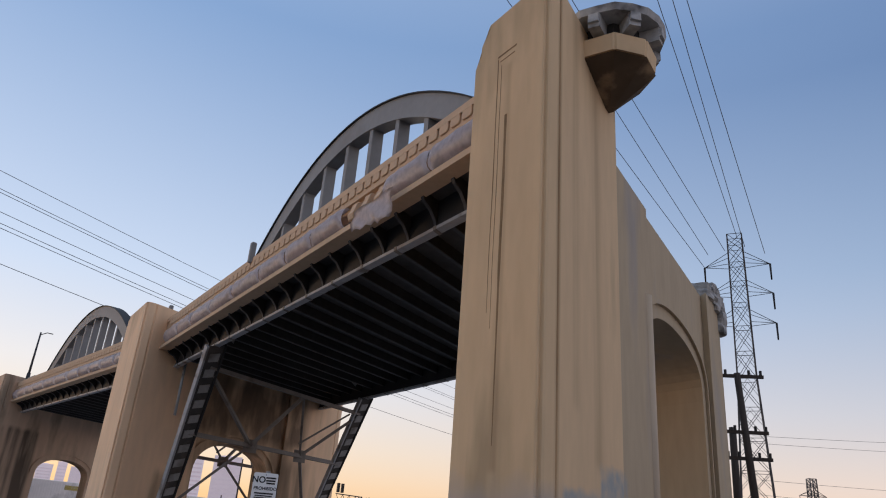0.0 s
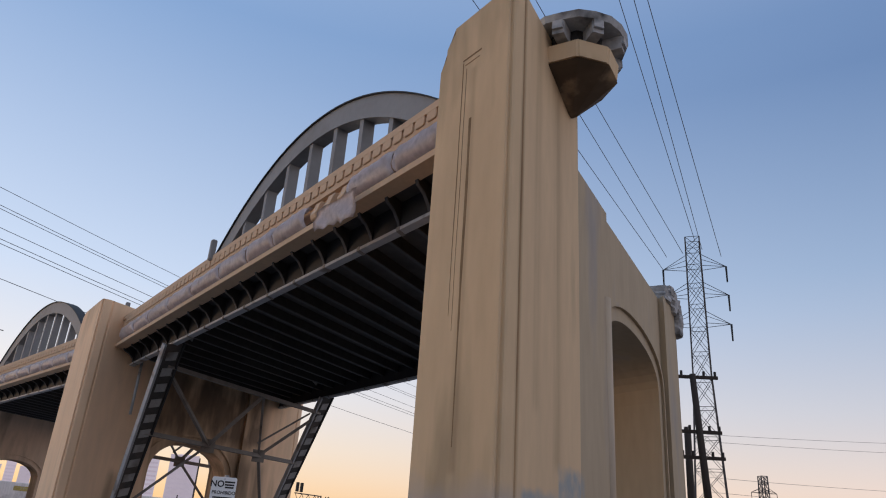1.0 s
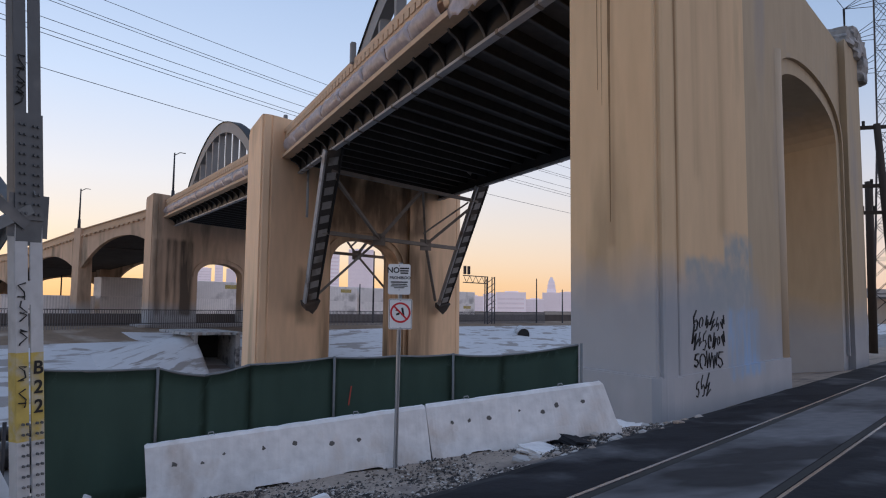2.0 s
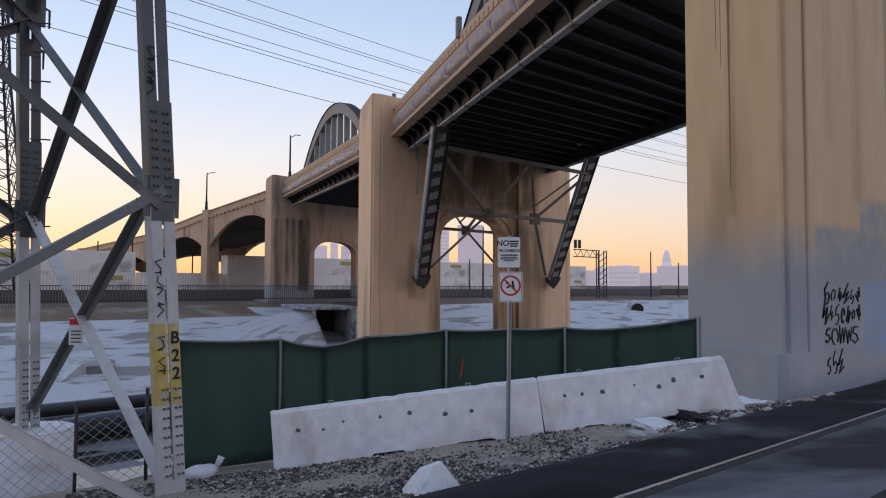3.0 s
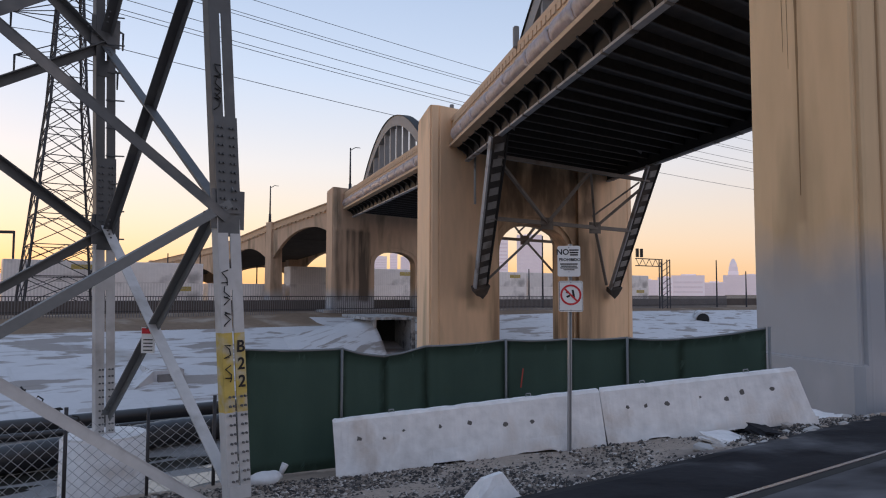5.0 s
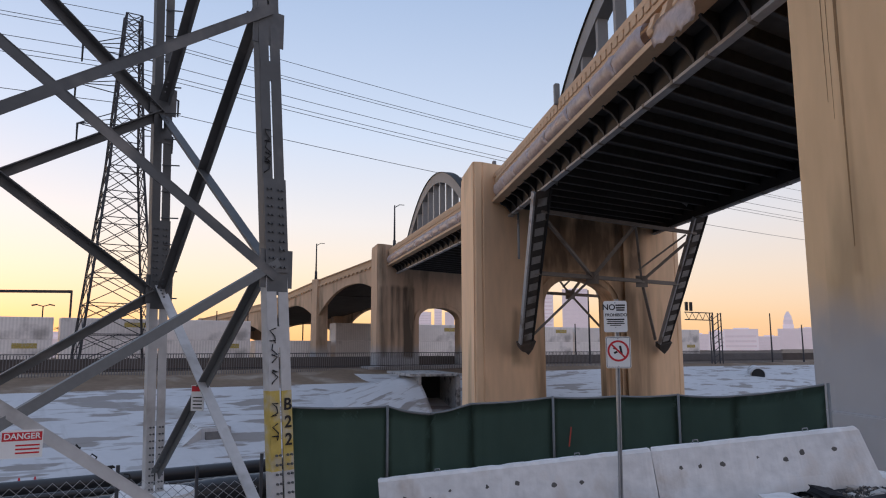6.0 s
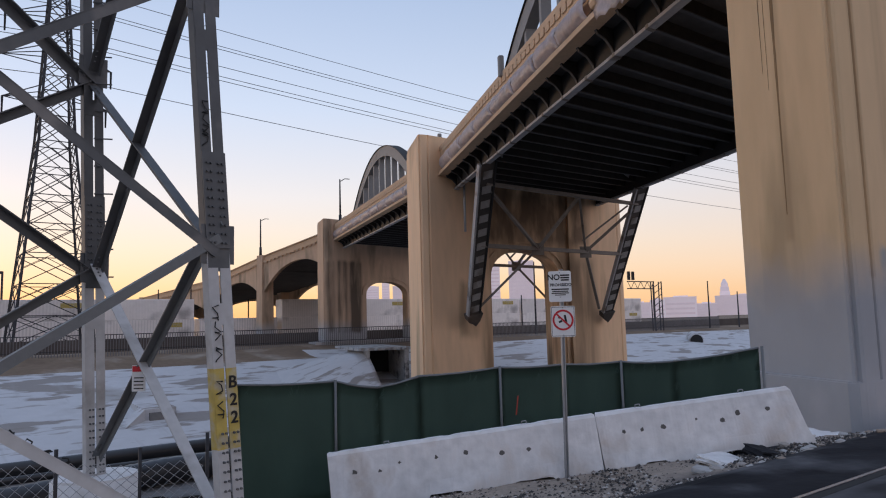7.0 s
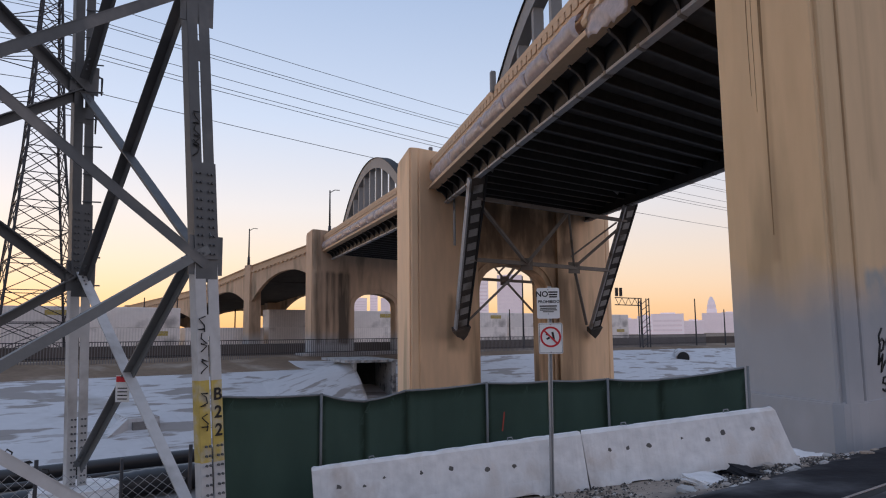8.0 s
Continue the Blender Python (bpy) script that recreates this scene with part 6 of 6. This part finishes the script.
WAGON = bpy.data.meshes.new("wagon_frame")
bm.to_mesh(WAGON)
bm.free()
WAGON.materials.append(M_LATTICE)
ang = math.degrees(math.atan2(U.y, U.x))
rnd = random.Random(77)
for k in range(21):
    u = -128 + 13.0 * k
    if k in (4,):
        continue
    for level in range(2):
        if level == 1 and rnd.random() < 0.12:
            continue
        e = new("freight_container")
        e.matrix_world = Matrix.Translation(uq(u, 106.5, 1.14 + 2.852 * level)) @ pose(0, 0, 0, 0, 0, ang)
        tagged(e, "white double-stacked freight container with yellow label" if level else "white lower freight container on a rail wagon", "container", "freight train containers")
        for me in (CONT, RIBS) + ((LABEL,) if (k + level) % 2 == 0 else ()) + ((WAGON,) if level == 0 else ()):
            ob = new(me.name, me)
            ob.parent = e


def lattice(name, x, y, z0, h, base, top, waist, label, group, arms, turn=0.0, panels=12, w=0.16):
    """A slender lattice tower with cross-arms."""
    t = thing(name, (x, y, z0), label, "transmission tower", group)
    R = pose(0, 0, 0, 0, 0, turn)

    def half(z):
        f = z / h
        return base + (waist - base) * min(1, f / 0.55) if f < 0.55 else waist + (top - waist) * (f - 0.55) / 0.45

    def P(sx, sy, z):
        v = R @ Vector((sx * half(z), sy * half(z), 0))
        return Vector((x + v.x, y + v.y, z0 + z))
    C = ((1, 1), (-1, 1), (-1, -1), (1, -1))
    for sx, sy in C:
        bm = B()
        for a, c in ((0, 0.55 * h), (0.55 * h, h)):
            beam(bm, P(sx, sy, a), P(sx, sy, c), w * 1.5, w * 1.5)
        part("tower_leg", bm, M_LATTICE, t)
    zs = [h * (1 - (1 - k / panels) ** 1.25) for k in range(panels + 1)]
    for a, c in zip(zs, zs[1:]):
        bm = B()
        for i in range(4):
            p, q = C[i], C[(i + 1) % 4]
            beam(bm, P(*p, a), P(*q, c), w * 0.7, w * 0.7)
            beam(bm, P(*q, a), P(*p, c), w * 0.7, w * 0.7)
            beam(bm, P(*p, c), P(*q, c), w * 0.7, w * 0.7)
            m0 = (P(*p, c) + P(*q, c)) / 2
            if c - a > 2.5:
                beam(bm, P(*p, (a + c) / 2), m0, w * 0.5, w * 0.5)
                beam(bm, P(*q, (a + c) / 2), m0, w * 0.5, w * 0.5)
        part("lattice_panel", bm, M_LATTICE, t)
    for z, ln in arms:
        for sg in (-1, 1):
            bm = B()
            v = R @ Vector((sg * ln, 0, 0))
            tip = Vector((x + v.x, y + v.y, z0 + z))
            for sy in (-1, 1):
                beam(bm, P(sg, sy, z), tip, w * 0.7, w * 0.7)
                beam(bm, P(sg, sy, min(h, z + 1.6)), tip, w * 0.7, w * 0.7)
            part("cross_arm", bm, M_LATTICE, t)
            part("insulator", tube(B(), tip, tip - Vector((0, 0, 2.2)), 0.14, 8, 0.1), M_BLACK, t)
    return t


lattice("lattice_tower", -27.4, 90.5, 0.8, 44, 4.1, 0.9, 1.9, "dark steel lattice tower on the far bank", "lattice towers", ((29, 5.5), (34, 6), (39, 5.5)), 25, 15, 0.14)
lattice("lattice_tower", 80.0, 51.2, 0.9, 42.3, 2.2, 0.9, 1.1, "dark steel lattice tower beside the tracks", "lattice towers", ((30.0, 4.0), (34.0, 4.0), (38.0, 4.0)), -57, 13, 0.085)
lattice("lattice_tower", 262.0, 146.0, 0.9, 32, 2.8, 1.2, 1.4, "distant steel lattice tower", "lattice towers", ((22, 5), (26, 5)), -30, 9, 0.2)
for sx in (-1, 1):
    for sy in (-1, 1):
        v = pose(0, 0, 0, 0, 0, 25) @ Vector((4.1 * sx, 4.1 * sy, 0))
        bm = tube(B(), (-27.4 + v.x, 90.5 + v.y, -1.2), (-27.4 + v.x, 90.5 + v.y, 0.95), 0.9, 16)
        solo("tower_footing", bm, M_KRAIL, "pale concrete footing of the far tower", "footing", "far tower footings")


def wood_pole(x, y, z0, h, lean, arms, label):
    t = thing("utility_pole", (x, y, z0), label, "utility pole", "utility poles")
    top = Vector((x + lean[0], y + lean[1], z0 + h))
    part("pole", tube(B(), (x, y, z0 - 0.5), top, 0.24, 10, 0.17), M_WOOD, t)
    for f, ln in arms:
        c = Vector((x, y, z0)).lerp(top, f)
        d = Vector((0.75, -0.66, 0))
        part("crossarm", beam(B(), c - d * ln, c + d * ln, 0.16, 0.18), M_WOOD, t)
        for k in (-0.9, -0.45, 0.45, 0.9):
            part("insulator", tube(B(), c + d * ln * k, c + d * ln * k + Vector((0, 0, 0.35)), 0.08, 6), M_BLACK, t)


wood_pole(36.5, 23.2, 0.9, 11.6, (-0.75, 0.3), ((0.985, 1.4), (0.72, 1.2), (0.6, 1.2)), "leaning dark wooden utility pole with crossarms")
bm = tube(B(), (37.6, 25.4, 0.5), (37.6, 25.3, 9.9), 0.22, 10, 0.2)
solo("pole_stub", bm, M_WOOD, "plain dark wooden pole stub", "pole")

# far bridge, block and low buildings down the tracks
t = thing("far_bridge", (190, 110, 0.9), "long low grey road bridge in the distance", "bridge")
part("deck", beam(B(), (120, 96, 7.0), (300, 120, 7.0), 8, 1.6), M_PLATE, t)
for k in range(8):
    f = (k + 0.5) / 8
    part("bridge_column", box(B(), 119 + 180 * f, 121 + 180 * f, 95 + 24 * f, 98 + 24 * f, 0.5, 6.3), M_PLATE, t)

# signal gantry over the tracks
def gantry(x, y):
    t = thing("signal_gantry", (x, y, 0.3), "steel lattice rail signal gantry over the far tracks", "signal gantry")
    d = Vector((U.x, U.y, 0))
    base = Vector((x, y, 0.3))
    for o in ((0, 0), (0.9, 0), (0, 0.9), (0.9, 0.9)):
        p = base + d * o[0] * 2.2 + Vector((0, o[1], 0))
        part("mast", beam(B(), p, p + Vector((0, 0, 7.8)), 0.14, 0.14), M_LATTICE, t)
    bm = B()
    for k in range(8):
        p0, p1 = base + Vector((0, 0, k * 0.97)), base + d * 2.0 + Vector((0, 0, (k + 1) * 0.97))
        beam(bm, p0, p1, 0.08, 0.08)
    part("mast_lacing", bm, M_LATTICE, t)
    for z in (6.6, 7.7):
        part("boom", beam(B(), base + Vector((0, 0, z)), base - d * 6.5 + Vector((0, 0, z)), 0.12, 0.14), M_LATTICE, t)
    bm = B()
    for k in range(8):
        beam(bm, base - d * (0.8 * k) + Vector((0, 0, 6.6 if k % 2 else 7.7)), base - d * (0.8 * (k + 1)) + Vector((0, 0, 7.7 if k % 2 else 6.6)), 0.06, 0.06)
    part("boom_lacing", bm, M_LATTICE, t)
    for o in (5.2, 6.2):
        p = base - d * o + Vector((0, -0.2, 7.9))
        part("signal_head", beam(B(), p, p + Vector((0, 0, 1.3)), 0.4, 0.3), M_BLACK, t)


gantry(56.0, 103.0)


def yard_pole(x, y, h, label, double=False):
    t = thing("light_pole", (x, y, 0.3), label, "light pole", "yard light poles")
    part("pole", tube(B(), (x, y, 0.2), (x, y, 0.3 + h), 0.16, 6, 0.1), M_LATTICE, t)
    if double:
        for sg in (-1, 1):
            part("lamp_arm", tube(B(), (x, y, 0.3 + h), (x + sg * 1.1, y, 0.6 + h), 0.08, 6), M_LATTICE, t)
            part("lamp_head", beam(B(), (x + sg * 0.9, y, 0.6 + h), (x + sg * 1.7, y, 0.45 + h), 0.35, 0.2), M_LATTICE, t)


yard_pole(-48.0, 122.0, 9.3, "twin-headed yard light pole", True)
for x, y, h in ((-22.0, 128.0, 9.0), (-17.0, 130.0, 10.0), (64, 118, 8.0), (75, 118, 8.5), (81, 118, 6.5), (38, 108, 11.5), (-8.5, 150.0, 13), (43, 130, 7)):
    yard_pole(x, y, h, "thin dark utility pole in the rail yard")
# low catenary beam beyond the tower
part("beam", beam(B(), (-62, 135, 13.0), (-48.5, 135, 13.0), 0.3, 0.5), M_LATTICE, thing("yard_portal", (-55, 135, 0.3), "dark steel portal frame over the yard", "portal frame"))
for x in (-62, -48.5):
    solo("portal_leg", tube(B(), (x, 135, 0.2), (x, 135, 13.2), 0.2, 6), M_LATTICE, "dark steel portal leg", "portal frame", "portal legs")


def palm(x, y, h):
    t = thing("palm_tree", (x, y, 0.3), "small dark fan palm behind the yard", "palm tree")
    part("trunk", tube(B(), (x, y, 0.2), (x, y, 0.3 + h), 0.22, 8, 0.15), M_WOOD, t)
    rnd = random.Random(int(h * 10))
    for k in range(26):
        a, e = rnd.uniform(0, math.tau), rnd.uniform(-0.6, 1.2)
        bm = B()
        p = Vector((x, y, 0.3 + h))
        d = Vector((math.cos(a) * math.cos(e), math.sin(a) * math.cos(e), math.sin(e)))
        beam(bm, p, p + d * 0.9, 0.1, 0.03)
        beam(bm, p + d * 0.9, p + d * 1.6 - Vector((0, 0, 0.35)), 0.3, 0.03)
        part("frond", bm, M_LEAF, t)


palm(-43.0, 118.0, 5.4)

# ---- skyline: azimuth from, azimuth to, height of the top in degrees, distance ----
SKYLINE = [(-24.5, -22.6, 1.2, 420), (-21.6, -19.9, 1.25, 260), (-12.0, -9.5, 0.7, 900), (-9.2, -6.0, 0.6, 900), (5.9, 6.9, 3.0, 1900), (7.15, 7.75, 3.25, 2000), (8.0, 8.75, 3.0, 1900), (8.9, 9.4, 2.4, 1900),
           (15.4, 16.65, 4.4, 1800), (17.35, 19.35, 4.75, 2000), (16.7, 17.3, 1.5, 1500), (19.4, 20.6, 1.4, 1400), (20.7, 22.2, 1.9, 1500), (22.4, 24.5, 1.2, 1400), (24.5, 26.4, 1.0, 1300), (26.4, 28.2, 1.15, 1200),
           (28.2, 29.3, 1.35, 1000), (29.2, 31.6, 1.5, 1000), (31.5, 33.0, 0.95, 1100), (32.9, 34.3, 1.45, 2300), (34.3, 35.3, 1.5, 2300), (35.3, 37.0, 1.2, 1500), (58.9, 60.4, 2.2, 800), (60.6, 63.0, 0.6, 900), (63.5, 66.0, 0.9, 1000)]


def city_block(a0, a1, el, dist, k):
    a = radians((a0 + a1) / 2)
    w = dist * radians(a1 - a0)
    h = dist * math.tan(radians(el)) + 2.6
    at = (dist * math.sin(a), dist * math.cos(a), 0.3)
    t = thing("city_building", at, "hazy pale city block against the dusk sky" if h < 60 else "tall hazy office tower against the dusk sky", "building", "city skyline")
    m = Matrix.Translation(at) @ pose(0, 0, 0, 0, 0, -math.degrees(a))
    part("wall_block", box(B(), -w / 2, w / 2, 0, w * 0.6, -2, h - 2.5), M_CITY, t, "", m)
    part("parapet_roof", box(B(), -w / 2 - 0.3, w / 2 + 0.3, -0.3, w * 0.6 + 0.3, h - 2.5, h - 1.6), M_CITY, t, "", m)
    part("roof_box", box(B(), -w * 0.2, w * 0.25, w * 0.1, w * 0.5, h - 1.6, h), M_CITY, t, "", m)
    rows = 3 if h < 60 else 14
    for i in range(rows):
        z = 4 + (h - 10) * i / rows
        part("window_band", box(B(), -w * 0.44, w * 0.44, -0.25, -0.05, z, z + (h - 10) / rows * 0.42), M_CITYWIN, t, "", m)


for k, row in enumerate(SKYLINE):
    city_block(*row, k)


def civic_tower():
    d, a = 2400.0, radians(33.62)
    at = (d * math.sin(a), d * math.cos(a), 0.3)
    t = thing("civic_tower", at, "pale stepped civic tower with pyramid top", "building")
    m = Matrix.Translation(at) @ pose(0, 0, 0, 0, 0, -33.6)
    for nm, w, z0, z1 in (("shaft", 15, 0, 74), ("setback", 13, 74, 88), ("belfry", 10.5, 88, 97)):
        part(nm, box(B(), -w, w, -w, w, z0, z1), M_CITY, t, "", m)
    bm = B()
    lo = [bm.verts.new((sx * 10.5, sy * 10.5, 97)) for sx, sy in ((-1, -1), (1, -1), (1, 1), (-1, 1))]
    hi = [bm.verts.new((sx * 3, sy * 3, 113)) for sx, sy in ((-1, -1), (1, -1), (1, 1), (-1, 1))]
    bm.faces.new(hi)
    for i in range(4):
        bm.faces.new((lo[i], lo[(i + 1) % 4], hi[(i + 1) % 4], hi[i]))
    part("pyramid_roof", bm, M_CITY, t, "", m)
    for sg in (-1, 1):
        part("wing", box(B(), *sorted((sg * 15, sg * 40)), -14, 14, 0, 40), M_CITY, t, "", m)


civic_tower()

# ---- overhead lines ----
def along(z, k0, k1, off=0.0):
    a = Vector((-27.4, 90.5, z)) + U * k0 + N_ * off
    c = Vector((-27.4, 90.5, z)) + U * k1 + N_ * off
    return a, c


for z, off in ((33.2, 0), (37.6, 0), (38.5, 0.8), (40.8, 3), (43.3, 3), (44.2, 4), (47.5, 6)):
    for k0, k1, sag in ((0, 300, 5.0), (-160, 0, 2.0)):
        a, c = along(z, k0, k1, off)
        wire(a, c, sag, 0.045, "thin overhead power conductor above the river", "power line", "overhead lines")


def ray_point(az, el, dist):
    return Vector((dist * math.sin(radians(az)), dist * math.cos(radians(az)), 2.75 + dist * math.tan(radians(el))))


for (a0, e0), (a1, e1) in (((51.17, 44.66), (57.6, 22.9)), ((52.79, 44.55), (58.1, 22.2)), ((54.04, 44.45), (59.5, 21.6)), ((34.75, 44.46), (55.0, 20.8)), ((38.96, 44.74), (55.3, 21.8)), ((41.67, 44.83), (56.6, 22.0))):
    far, near = ray_point(a1, e1, 95), ray_point(a0, e0, 52)
    wire(far, near + (near - far) * 0.8, 0.4, 0.04, "thin overhead conductor running to the lattice tower", "power line", "overhead lines")
for az0, el0, az1, el1 in ((58, 4.6, 75, 4.0), (58, 4.0, 75, 3.3), (57.5, 8.6, 80, 7.6), (57.5, 8.1, 80, 6.9), (57.2, 5.6, 80, 4.6)):
    wire((80.0, 51.2, 2.6 + 95 * math.tan(radians(el0))), ray_point(az1, el1, 170), 0.6, 0.02, "distant thin power line", "power line", "overhead lines")

# stake by the chain-link
solo("fence_stake", tube(B(), (-1.95, 10.2, -0.3), (-1.95, 10.2, 1.05), 0.022, 8), M_LATTICE, "dark steel fence stake", "stake")
for p in ((-17.5, 43.0), (-16.8, 43.3)):
    bm = tube(B(), (p[0], p[1], -5.0), (p[0], p[1], -4.3), 0.18, 10, 0.04)
    tube(bm, (p[0], p[1], -5.0), (p[0], p[1], -4.96), 0.3, 10)
    solo("traffic_cone", bm, M_RED, "orange-red traffic cone on the river bed", "traffic cone", "traffic cones")
